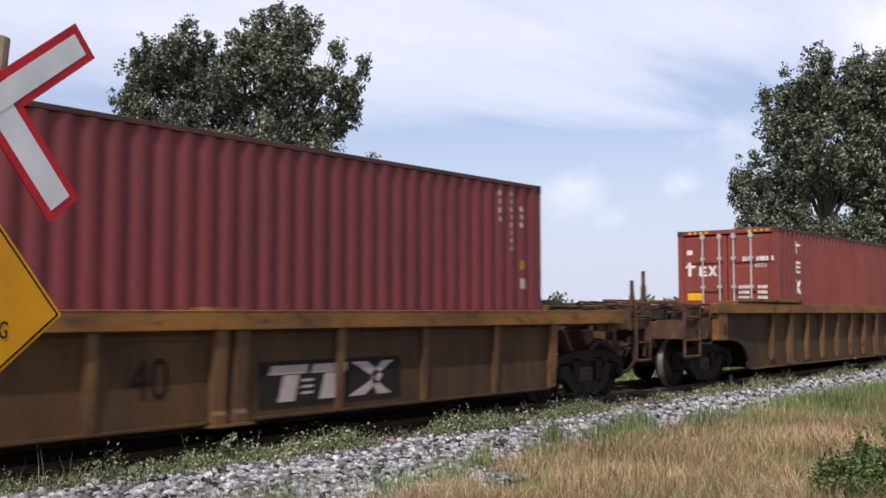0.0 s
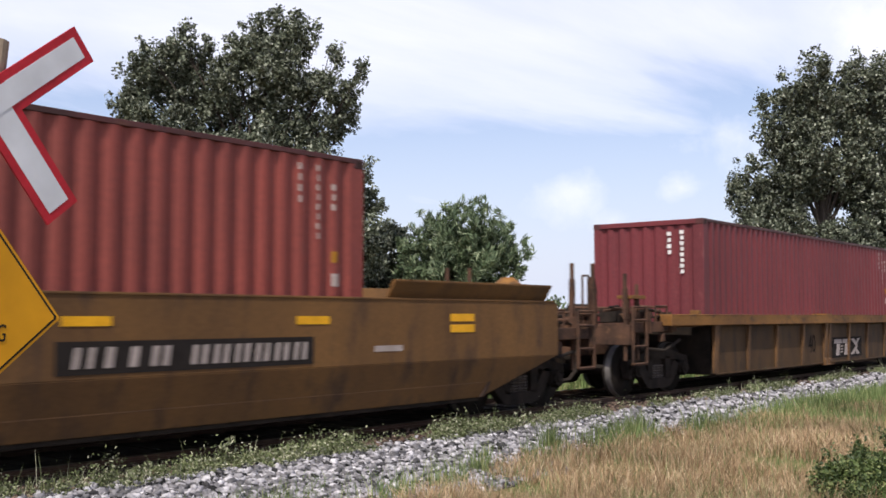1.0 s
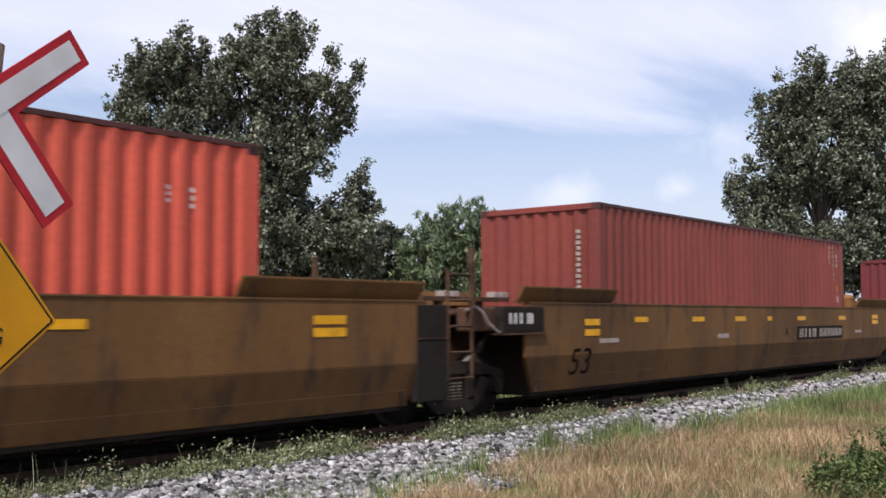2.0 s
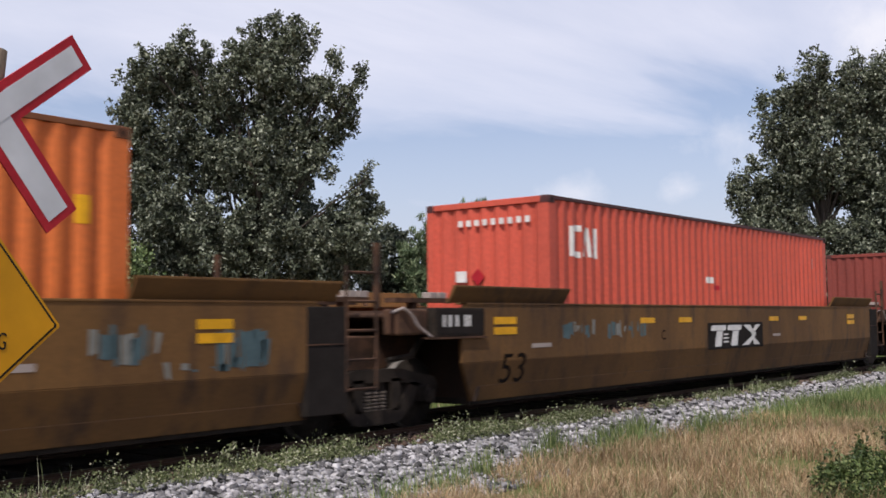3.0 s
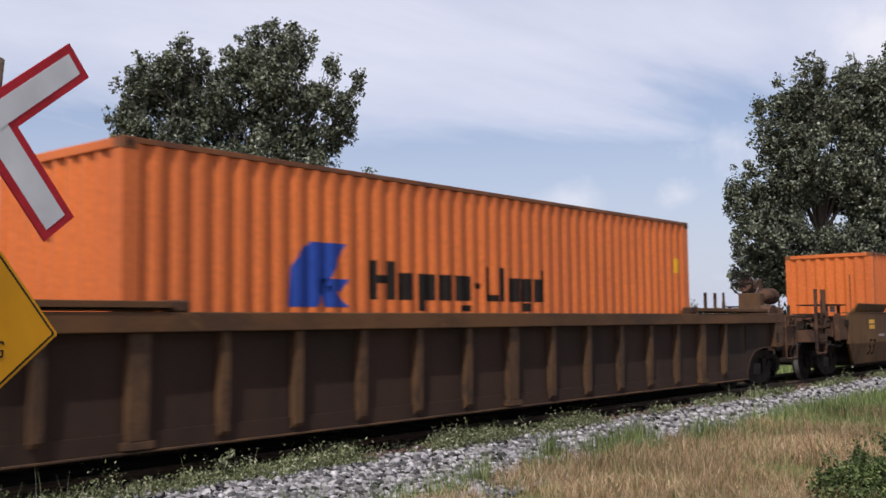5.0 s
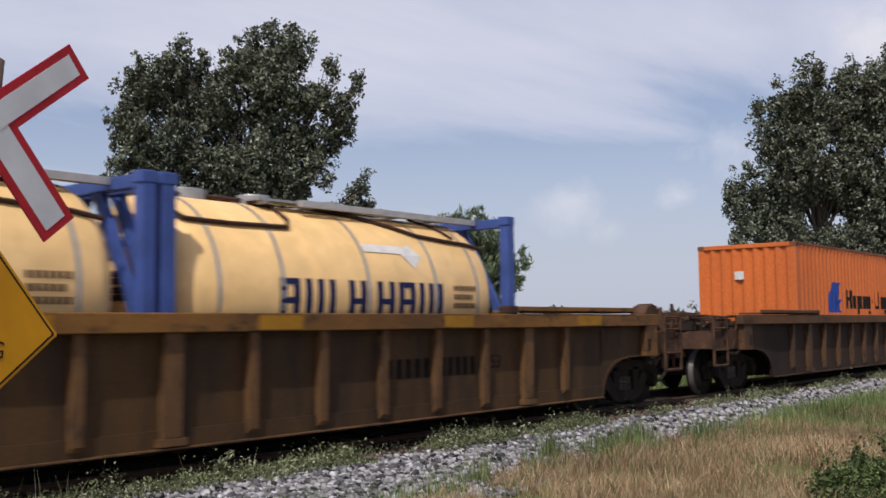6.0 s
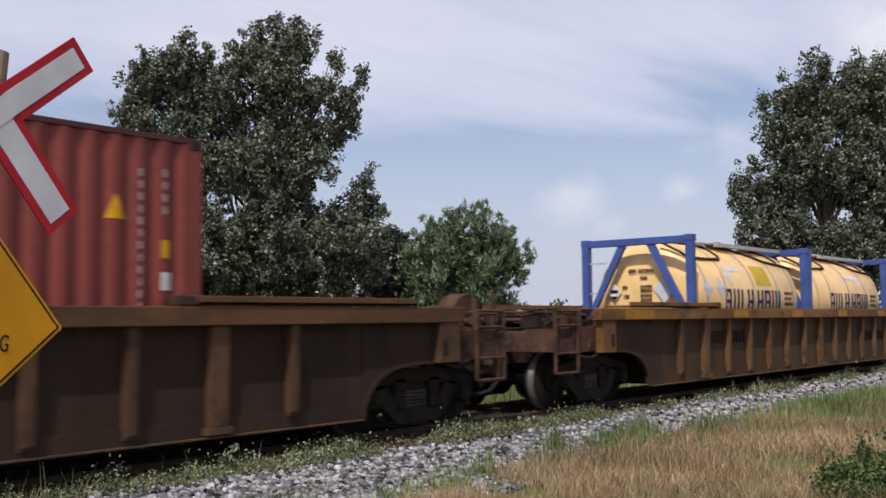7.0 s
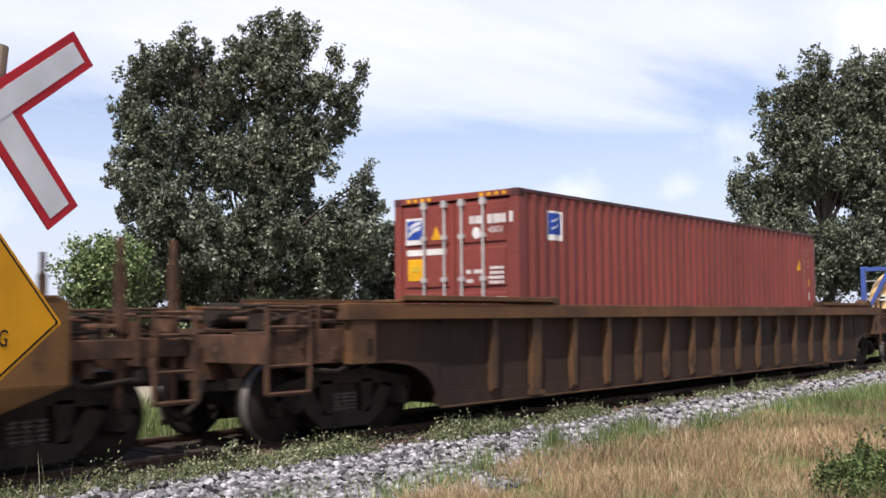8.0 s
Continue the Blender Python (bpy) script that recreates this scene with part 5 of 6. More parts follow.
    letter_bars(car, x0 + 0.16, x1 - 0.12, 0.94, 1.13, [0.2, -0.3, 0.2, -0.4, 0.3, -0.6, 0.3, -0.5, 0.25, -0.2, 0.25, -0.9] + [0.2, -0.22, 0.2, -0.3] * 5 + [0.2, -0.22, 0.2], -1.506, "pale", "number_bar", 0.03)
boxes("emblem_panel", [(-1.25, 1.35, -1.506, -1.50, 0.80, 1.30)], "black", unit_3, "black panel with white block emblem")
emblem(unit_3, -1.25, 1.35, 0.80, 1.30, -1.506, "white")
bm = bmesh.new()
rod(bm, (11.25, 0.35, 1.2), (11.25, 0.35, 1.95), 0.24, 16)
rod(bm, (11.25, 0.35, 1.95), (11.25, 0.35, 2.06), 0.24, 16, 0.1)
part("air_reservoir", bm, "car_chord", unit_2, "yellow upright air reservoir", smooth=False)
bm = bmesh.new()
pipe(bm, [(10.97, -1.3, 1.2), (10.97, -1.3, 2.04), (11.14, -1.3, 2.05), (11.14, -1.3, 1.2)], 0.018, 6)
part("handrail", bm, "rusty", unit_2)
bm = bmesh.new()
prism(bm, [(11.45, 1.2), (11.55, 1.2), (11.56, 1.80), (11.50, 2.02), (11.45, 2.04)], "y", -1.22, -1.12)
part("brake_bracket", bm, "rusty", unit_2, "rust-orange upright bracket", bevel=0.01)
tilt = math.degrees(math.atan2(0.13, 0.52))
for car, x in ((unit_2, -7.25), (unit_3, -7.55), (unit_4, -7.5)):
    writing("53", 0.60, "dim_black", car, (x + 0.12, -1.468, 0.71), "faded black stencilled numerals", (90 + tilt, 0, 0), 1.1)
writing("A", 0.30, "dim_black", unit_2, (1.35, -1.503, 1.06), turn=(90, 0, 0))
writing("B", 0.30, "dim_black", unit_4, (-1.34, -1.503, 1.06), turn=(90, 0, 0))
writing("C", 0.24, "dim_black", unit_3, (-3.0, -1.503, 1.10), turn=(90, 0, 0))
for car, x0, x1, za, zb, n in ((unit_4, 5.5, 6.25, 1.0, 1.42, 9), (unit_4, 6.9, 7.6, 0.92, 1.36, 9), (unit_4, 6.3, 7.3, 0.88, 1.05, 6), (unit_3, -6.2, -5.3, 1.1, 1.38, 9), (unit_3, -4.9, -3.6, 1.08, 1.40, 10)):
    for k in range(n):
        x, w = x0 + (x1 - x0) * (k + random.uniform(0, 0.5)) / n, random.uniform(0.03, 0.10)
        z0, z1 = za + random.uniform(0, 0.12), zb - random.uniform(0, 0.14)
        bm = bmesh.new()
        prism(bm, [(x, z0), (x + w, z0 + random.uniform(-0.03, 0.03)), (x + w + random.uniform(-0.03, 0.05), z1), (x + random.uniform(-0.03, 0.03), z1 + random.uniform(-0.03, 0.03))], "y", -1.5035, -1.50)
        part("graffiti_stroke", bm, random.choice(("graffiti", "graffiti", "graffiti_pale")), car, "faded spray-paint stroke")
for car, spots in ((unit_2, ((-2.2, 0.5, 1.0, 1.08), (6.0, 0.5, 0.99, 1.06), (-6.6, 0.6, 1.0, 1.07))), (unit_4, ((1.2, 0.4, 1.0, 1.06), (4.6, 0.4, 1.0, 1.07), (-6.8, 0.5, 1.0, 1.06))), (unit_3, ((-7.0, 0.5, 1.0, 1.06), (1.9, 0.4, 1.0, 1.05)))):
    for x, w, z0, z1 in spots:
        boxes("stencil_plate", [(x, x + w, -1.504, -1.50, z0, z1)], "pale", car)

# ---- the loads ----
tex = container(93.343, "red-brown shipping container with double doors and white lettering", "red_brown", "rail_dark", doors=True)
c1 = container(71.798, "dark maroon corrugated shipping container", "maroon", "rail_dark")
c2 = container(50.178, "faded red-brown corrugated shipping container", "red_brown", "rail_dark")
c3 = container(30.763, "bright coral red corrugated shipping container", "coral", "rail_dark")
c4 = container(11.273, "orange shipping container with blue emblem and dark lettering", "orange", "rail_orange")
c5 = container(-12.258, "orange shipping container with blue emblem and dark lettering", "orange", "rail_orange")
c7 = container(-59.202, "red-brown shipping container with doors, placards and blue posters", "red_brown", "rail_dark", doors=True)

for c in (c1, c2):
    code_column(c, 5.03, 2.75, 2.25, 0.055, 4, "pale")
    code_column(c, 5.31, 2.75, 1.85, 0.055, 8, "pale")
    code_column(c, 5.56, 2.55, 2.2, 0.07, 3, "pale")
    side_decal(c, rect(5.57, 5.65, 1.63, 1.76), "dull_amber", "hazard_label")
    side_decal(c, rect(5.57, 5.67, 1.35, 1.50), "pale", "data_label")
for c, rows in ((c1, ((-0.50, 2.66, 2.18, 4, "white"), (-0.77, 2.68, 1.80, 8, "white"))), (c2, ((-0.82, 2.46, 1.44, 11, "pale"),))):
    for y, z1, z0, n, m in rows:
        for k in range(n):
            step = (z1 - z0) / n
            end_mark(c, y - 0.045, y + (0.04, 0.025)[k % 2], z1 - step * (k + 0.66), z1 - step * k, m, -0.012, "code_bar")
for k in range(9):
    end_mark(c3, -0.88 + 0.165 * k, -0.79 + 0.165 * k, 2.50, 2.60, "white", -0.012, "code_bar")
end_mark(c3, 0.37, 0.59, 1.60, 1.78, "white", -0.012)
bm = bmesh.new()
prism(bm, [(0.00, 1.68), (0.14, 1.54), (0.28, 1.68), (0.14, 1.82)], "x", -LEN / 2 - 0.016, -LEN / 2 - 0.012)
part("hazard_label", bm, "sign_red", c3)
end_mark(c5, 0.05, 0.28, 2.05, 2.25, "white", -0.012, "data_label")
# One thin dark strip stands for the upright column of code marks.
end_mark(c4, -0.60, -0.57, 1.0, 2.3, "rail_orange", -0.012, "code_line")
for pts in (rect(-5.48, -5.38, 1.98, 2.46), rect(-5.38, -5.16, 2.38, 2.48), rect(-5.38, -5.18, 1.96, 2.06), [(-5.14, 1.98), (-5.05, 1.98), (-4.93, 2.46), (-4.99, 2.46)], [(-4.99, 2.46), (-4.93, 2.46), (-4.86, 1.98), (-4.94, 1.98)], rect(-4.78, -4.66, 1.97, 2.46)):
    side_decal(c3, pts, "white", "lettering_block")
side_decal(c3, rect(-0.62, -0.32, 1.66, 1.78), "white", "data_label")
side_decal(c3, rect(-0.32, -0.05, 1.53, 1.62), "sign_red", "data_label")
code_column(c3, 4.9, 2.35, 2.15, 0.07, 3, "white")
code_column(c3, 5.2, 2.35, 2.1, 0.07, 3, "white")

for c in (c4, c5):
    # blue emblem of leaning bars and dark lettering as plain blocks
    o = -6.096 + (13.42 - 11.273)
    for pts in ([(o + 0.02, 1.25), (o + 0.34, 1.25), (o + 0.34, 1.97), (o + 0.20, 1.92), (o + 0.05, 1.68)], [(o + 0.34, 1.25), (o + 0.44, 1.25), (o + 0.92, 2.0), (o + 0.34, 2.0)],
                [(o + 0.38, 1.58), (o + 0.95, 1.58), (o + 0.86, 1.44), (o + 0.40, 1.40)], [(o + 0.5, 1.5), (o + 0.58, 1.25), (o + 0.95, 1.25), (o + 0.7, 1.5)]):
        side_decal(c, pts, "logo_blue", "emblem", "deep blue emblem")
    a = -6.096 + (14.76 - 11.273)
    for x0, x1, z0, z1 in ((0.0, 0.12, 1.35, 1.83), (0.12, 0.32, 1.55, 1.65), (0.32, 0.44, 1.35, 1.83), (0.53, 0.82, 1.35, 1.69), (0.92, 1.24, 1.35, 1.69), (0.92, 1.03, 1.21, 1.35), (1.33, 1.62, 1.35, 1.69), (1.72, 2.04, 1.35, 1.69), (1.80, 2.04, 1.21, 1.29),
                           (2.11, 2.28, 1.52, 1.60), (2.38, 2.49, 1.35, 1.83), (2.49, 2.69, 1.35, 1.44), (2.76, 2.85, 1.35, 1.83), (2.93, 3.22, 1.35, 1.69), (3.29, 3.58, 1.35, 1.69), (3.33, 3.50, 1.21, 1.33), (3.64, 3.88, 1.35, 1.69), (3.80, 3.90, 1.35, 1.83)):
        side_decal(c, rect(a + x0 * 0.98, a + x1 * 0.98, z0, z1), "black", "lettering_block", "dark lettering block")
    side_decal(c, rect(5.53, 5.67, 1.93, 2.20), "amber", "hazard_label")
code_column(c7, 5.33, 2.53, 0.98, 0.06, 13, "pale")
code_column(c7, 5.61, 2.55, 2.05, 0.06, 4, "pale")
side_decal(c7, [(4.99, 2.02), (5.22, 2.02), (5.08, 2.27)], "amber", "hazard_label")
side_decal(c7, rect(5.60, 5.71, 1.66, 1.84), "amber", "hazard_label")
side_decal(c7, rect(5.60, 5.74, 1.34, 1.52), "white", "data_label")
side_decal(c7, rect(-5.30, -4.91, 2.17, 2.62), "white", "poster")

for y0, y1, z0, z1, m in ((0.84, 0.98, 2.34, 2.45, "white"), (0.62, 0.98, 1.28, 1.45, "amber"), (0.88, 0.96, 1.84, 2.16, "white"), (0.78, 1.02, 2.03, 2.09, "white"), (0.60, 0.68, 1.84, 2.07, "white"), (0.50, 0.60, 2.01, 2.07, "white"), (0.50, 0.60, 1.92, 1.96, "white"), (0.48, 0.62, 1.83, 1.88, "white")):
    end_mark(tex, y0, y1, z0, z1, m, 0.004)
for flip in (1, -1):
    bm = bmesh.new()
    prism(bm, [(0.35 + flip * 0.11, 1.84), (0.35 + flip * 0.04, 1.84), (0.35 - flip * 0.11, 2.07), (0.35 - flip * 0.04, 2.07)], "x", -LEN / 2, -LEN / 2 + 0.004)
    part("lettering_stroke", bm, "white", tex)
for y0, y1, z0, z1, n in ((-0.38, -0.62, 2.16, 2.26, 4), (-0.70, -0.98, 2.16, 2.26, 6), (-1.05, -1.11, 2.16, 2.26, 1)):
    code_row(tex, y0, y1, z0, z1, n)
for k in range(3):
    code_row(tex, -0.28, -0.54, 1.30 + 0.12 * k, 1.37 + 0.12 * k, 5)
    code_row(tex, -0.72, -0.96, 1.30 + 0.12 * k, 1.37 + 0.12 * k, 5)
writing("45G1", 0.14, "white", tex, (-LEN / 2 - 0.002, -0.80, 2.05), "white type code", (90, 0, -90), 0.95)
for pts in ([(-5.05, 2.34), (-4.95, 2.34), (-4.95, 2.64), (-5.05, 2.64)], rect(-5.15, -4.80, 2.52, 2.57), rect(-5.12, -5.03, 1.91, 2.17), rect(-5.03, -4.82, 2.11, 2.17), rect(-5.03, -4.84, 2.01, 2.06), rect(-5.03, -4.82, 1.90, 1.95),
            [(-5.15, 1.42), (-5.04, 1.42), (-4.80, 1.74), (-4.90, 1.74)], [(-5.15, 1.74), (-5.05, 1.74), (-4.80, 1.42), (-4.90, 1.42)]):
    side_decal(tex, pts, "white", "lettering_block")
for y0, y1, z0, z1, m in ((0.59, 0.97, 2.15, 2.57, "white"), (0.62, 0.93, 1.58, 1.92, "amber"), (0.15, 0.55, 1.975, 2.07, "white"), (0.61, 0.95, 1.975, 2.07, "white")):
    end_mark(c7, y0, y1, z0, z1, m, 0.004)
end_mark(c7, 0.68, 0.86, 1.72, 1.80, "ochre", -0.001, "label_block")
for y0, y1, z0, z1, n in ((-0.32, -0.56, 2.41, 2.53, 4), (-0.66, -1.0, 2.40, 2.54, 6), (-1.06, -1.14, 2.40, 2.56, 1), (-0.25, -0.36, 1.66, 1.72, 2), (-0.40, -0.56, 1.66, 1.72, 3), (-0.26, -0.38, 1.52, 1.58, 3)):
    code_row(c7, y0, y1, z0, z1, n)
for k in range(4):
    code_row(c7, -0.68 - 0.02 * (k > 1), -0.95, 1.50 + 0.072 * k, 1.545 + 0.072 * k, 6)
writing("45G1", 0.13, "white", c7, (-LEN / 2 - 0.002, -0.81, 2.30), "white type code", (90, 0, -90), 0.95)
code_row(c7, -0.70, -0.98, 1.27, 1.31, 6)
end_mark(c7, 0.62, 0.94, 2.23, 2.53, "logo_blue", -0.001, "poster_field", "blue poster with a pale swoosh")
bm = bmesh.new()
prism(bm, [(0.90, 2.38), (0.86, 2.46), (0.74, 2.51), (0.63, 2.52), (0.66, 2.47), (0.78, 2.44)], "x", -LEN / 2 - 0.010, -LEN / 2 - 0.006)
part("poster_swoosh", bm, "sign_white", c7)
bm = bmesh.new()
prism(bm, [(0.92, 2.26), (0.90, 2.34), (0.80, 2.41), (0.64, 2.45), (0.68, 2.38), (0.82, 2.34)], "x", -LEN / 2 - 0.010, -LEN / 2 - 0.006)
part("poster_swoosh", bm, "sign_white", c7)
side_decal(c7, rect(-5.27, -4.94, 2.26, 2.59), "logo_blue", "poster_field", "blue poster with a pale swoosh", 0.008)
for z in (2.37, 2.48):
    side_decal(c7, [(-5.22, z - 0.04), (-5.02, z + 0.02), (-4.97, z + 0.06), (-5.18, z)], "sign_white", "poster_swoosh", "", 0.012)
bm = bmesh.new()
prism(bm, [(0.25, 2.21), (0.44, 2.21), (0.345, 2.42)], "x", -LEN / 2 - 0.002, -LEN / 2 + 0.004)
part("hazard_label", bm, "amber", c7)
bm = bmesh.new()
prism(bm, [(-0.44 + 0.075 * math.cos(k * math.pi / 8), 2.27 + 0.09 * math.sin(k * math.pi / 8)) for k in range(16)], "x", -LEN / 2 - 0.002, -LEN / 2 + 0.004)
part("round_label", bm, "white", c7)
for c in (tex, c7):
    for y0, y1 in ((-1.0, -0.45), (0.45, 1.0)):
        for k in range(4):
            boxes("hazard_stripe", [(-LEN / 2 - 0.005, -LEN / 2 - 0.002, y0 + 0.14 * k, y0 + 0.14 * k + 0.07, 2.82, 2.87)], "amber", c)

for left in (-35.738, -29.604):
    t, shell, diamond, on, zc, R, hl = tank_container(left, "cream tank container in a blue steel frame with navy lettering")
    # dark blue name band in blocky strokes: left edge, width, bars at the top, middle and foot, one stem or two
    for x, w, top, mid, low, stems in ((-1.40, 0.30, 1, 1, 1, 2), (-1.01, 0.29, 0, 0, 1, 2), (-0.63, 0.24, 0, 0, 1, 1), (-0.30, 0.30, 0, 1, 0, 2), (0.20, 0.32, 0, 1, 0, 2), (0.60, 0.32, 1, 1, 0, 2), (1.00, 0.29, 0, 0, 1, 2), (1.38, 0.22, 0, 0, 1, 1)):
        for e in (x, x + w - 0.10)[:stems]:
            shell("lettering_bar", e, e + 0.10, 81.0, 108.0, "navy", 0.007)
        for on_it, a in ((top, 81.0), (mid, 92.0), (low, 104.6)):
            if on_it:
                shell("lettering_bar", x + 0.10, x + w - 0.10 * (stems == 2), a, a + 3.6, "navy", 0.007)
    near_mark = left < -32
    diamond(-1.05 if near_mark else 0.98, 67 if near_mark else 62, 0.19, "white")
    shell("label_strip", -1.15 if near_mark else 0.1, -0.40 if near_mark else 0.9, 55.0, 61.0, "white", 0.008)
    if near_mark:
        diamond(-2.18, 81, 0.20, "sign_white")
        diamond(-1.60, 80, 0.20, "sign_white")
        shell("ochre_square", 0.25, 1.05, 52.0, 76.0, "ochre", 0.007)
    for a, n in ((82.0, 7), (88.0, 6), (94.0, 7)):
        for k in range(n):
            shell("data_bar", 1.72 + 0.07 * k, 1.765 + 0.07 * k, a, a + 3.6, "hose", 0.007)
    # markings on the domed end
    for y0, y1, zz, n in ((0.10, 0.28, 0.50, 4), (-0.28, 0.06, 0.50, 7), (-0.14, 0.02, 0.36, 4), (-0.24, 0.02, 0.18, 5), (-0.24, 0.02, 0.00, 5), (0.30, 0.42, 0.18, 3), (0.26, 0.38, 0.0, 3), (-0.24, 0.02, 0.10, 5), (-0.24, 0.02, -0.08, 5)):
        step = (y1 - y0) / n
        for k in range(n):
            boxes("end_data_bar", [(-hl + 0.205, -hl + 0.215, y0 + step * k, y0 + step * (k + 0.7), zc + zz, zc + zz + 0.07)], "hose", t)
    for yc, zz, r, m in ((0.58, zc + 0.12, 0.17, "white"), (-0.52, zc + 0.16, 0.27, "sign_white")):
        bm = bmesh.new()
        prism(bm, [(yc - r * 0.9, zz), (yc, zz - r), (yc + r * 0.9, zz), (yc, zz + r)], "x", -hl + 0.195, -hl + 0.205)
        plate = part("placard", bm, m, t, "diamond hazard placard")
        if m == "white":
            bm = bmesh.new()
            prism(bm, [(yc - r * 0.45, zz - r * 0.45), (yc, zz - r * 0.95), (yc + r * 0.45, zz - r * 0.45)], "x", -hl + 0.192, -hl + 0.195)
            part("placard_field", bm, "black", plate)
            boxes("placard_band", [(-hl + 0.192, -hl + 0.195, yc - r * 0.5, yc + r * 0.5, zz - 0.02, zz + 0.05)], "black", plate)

# ---- crossing signs ----


def build_signs():
    s = thing("crossing_sign", "white crossbuck with red border above a yellow diamond on a post", "railway sign")
    s.location, s.rotation_euler = (2.316, 4.63, -0.004), (0, 0, radians(6.5))
    c = Vector((-0.004, 0.0, 2.423))
    bm = bmesh.new()
    rod(bm, (-0.29, 0.085, GROUND_Z - 0.3), (0.045, 0.085, 2.74), 0.06, 16)
    part("post", bm, "post_wood", s, "weathered round post")
    lean = -6.4

    def board(angle, y, c, wide):
        a = radians(angle)
        d, nrm = Vector((math.cos(a), 0, math.sin(a))), Vector((-math.sin(a), 0, math.cos(a)))
        for name, half, wid, y0, y1, m in (("board", 0.622, 0.098 + wide, y, y + 0.012, "sign_red"), ("reflective_face", 0.582, 0.057 + wide, y - 0.002, y, "sign_white")):
            bm = bmesh.new()
            q = [c + d * half + nrm * wid, c - d * half + nrm * wid, c - d * half - nrm * wid, c + d * half - nrm * wid]
            prism(bm, [(v.x, v.z) for v in q], "y", y0, y1)
            part(name, bm, m, s, "red-edged crossbuck board" if name == "board" else "")
    board(45 + lean, 0.0, c, 0.0)
    board(-45 + lean, -0.005, c + Vector((-0.0078, 0, -0.0062)), 0.010)
    bm = bmesh.new()
    a = radians(45 + lean)
    d, nrm = Vector((math.cos(a), 0, math.sin(a))), Vector((-math.sin(a), 0, math.cos(a)))
    q = [c + d * 0.11 + nrm * 0.056, c - d * 0.11 + nrm * 0.056, c - d * 0.11 - nrm * 0.056, c + d * 0.11 - nrm * 0.056]
    prism(bm, [(v.x, v.z) for v in q], "y", -0.009, -0.007)
    part("crossing_patch", bm, "sign_white", s)
    cz, cx, turn_d = 1.450, -0.030, radians(-6.1)
    for name, r, y0, y1, m in (("diamond_plate", 0.414, 0.0, 0.01, "sign_yellow"), ("border", 0.396, -0.002, 0.0, "sign_black"), ("diamond_face", 0.380, -0.004, -0.002, "sign_yellow")):
        bm = bmesh.new()
        pts = []
        for k in range(4):
            e = turn_d + k * math.pi / 2
            for o in (-0.05, -0.02, 0.02, 0.05):
                pts.append((cx + (r - abs(o) * 0.45) * math.cos(e + o), cz + (r - abs(o) * 0.45) * math.sin(e + o)))
        prism(bm, pts, "y", y0, y1)
        part(name, bm, m, s, "yellow diamond warning plate" if name == "diamond_plate" else "")
    writing("G", 0.115, "sign_black", s, (cx + 0.087, -0.006, cz - 0.115), "", (90, 5.8, 0), 0.62)
    writing("E", 0.115, "sign_black", s, (cx + 0.041, -0.006, cz + 0.028), "", (90, 5.8, 0), 0.62)


build_signs()

# ---- planting ----


def leaf_cloud(centres, radii, n, size, rng, clump=0.35, shell_only=0.3, per=28, feather=0.0):
    """Leaf blades in clumps, strewn through ellipsoid lobes, denser towards the outside. Verts and quads."""
    weight = radii[:, 0] ** 2 * radii[:, 1]
    weight = weight ** 0.75
    k = max(4, n // per)
    which = rng.choice(len(centres), k, p=weight / weight.sum())
    d = rng.normal(size=(k, 3))
    d /= np.linalg.norm(d, axis=1)[:, None]
    rad = shell_only + (1 - shell_only) * rng.random(k) ** 0.6
    rad *= 1 + rng.normal(0, 0.05, k)
    sc = np.stack([radii[which, 0], radii[which, 0], radii[which, 1]], -1)
    cl = centres[which] + d * rad[:, None] * sc
    csize = clump * rng.uniform(0.6, 1.3, k)
    idx = np.repeat(np.arange(k), per)
    ball = rng.normal(size=(len(idx), 3))
    ball *= (rng.random(len(idx)) ** 0.4 / np.linalg.norm(ball, axis=1))[:, None]
    pos = cl[idx] + ball * csize[idx][:, None]
    m = len(pos)
    u = rng.normal(size=(m, 3)) + feather * (d[idx] * 1.5 + np.array([0, 0, 0.8]))
    u /= np.linalg.norm(u, axis=1)[:, None]
    w = np.cross(u, rng.normal(size=(m, 3)))
    w /= np.linalg.norm(w, axis=1)[:, None]
    s = size * rng.uniform(0.6, 1.35, m)[:, None]
    slim = 0.36 / (1 + feather)
    v = np.stack([pos - u * s * 0.6, pos + w * s * slim, pos + u * s * (0.6 + 0.5 * feather), pos - w * s * slim], 1).reshape(-1, 3)
    f = np.arange(4 * m).reshape(-1, 4)
    return v, f


def tree(name, label, lobes, leaves, size, material, seed, trunk_r=0.25, clump=0.4, per=28, category="tree", feather=0.0, sprigs=10, reach=(0.10, 0.34)):
    rng = np.random.default_rng(seed)
    L = np.array(lobes)
    base = Vector((L[:, 0].mean(), L[:, 1].mean(), GROUND_Z))
    t = tagged(new(name), label, category)
    t.location = base
    off = np.array(base)
    c, r = L[:, :3] - off, L[:, 3:] * 1.06
    d = rng.normal(size=(len(L), 9, 3)) + np.array([0, 0, 0.15])
    d /= np.linalg.norm(d, axis=2)[..., None]
    sub = c[:, None] + d * 0.82 * np.stack([r[:, 0], r[:, 0], r[:, 1]], -1)[:, None]
    sr = np.sqrt(r[:, None, :1] * r[:, None, 1:]) * rng.uniform(0.22, 0.36, (len(L), 9, 1)) * np.array([0.8, 1.75])
    gap = np.linalg.norm(c[:, None] - c[None], axis=2) + np.eye(len(c)) * 99
    near = np.argsort(gap, axis=1)[:, :4]
    close = (np.take_along_axis(gap, near, 1) < 1.0 * (r[:, None, 0] + r[near][..., 0])).reshape(-1)
    fill = ((c[:, None] + c[near]) / 2).reshape(-1, 3)[close]
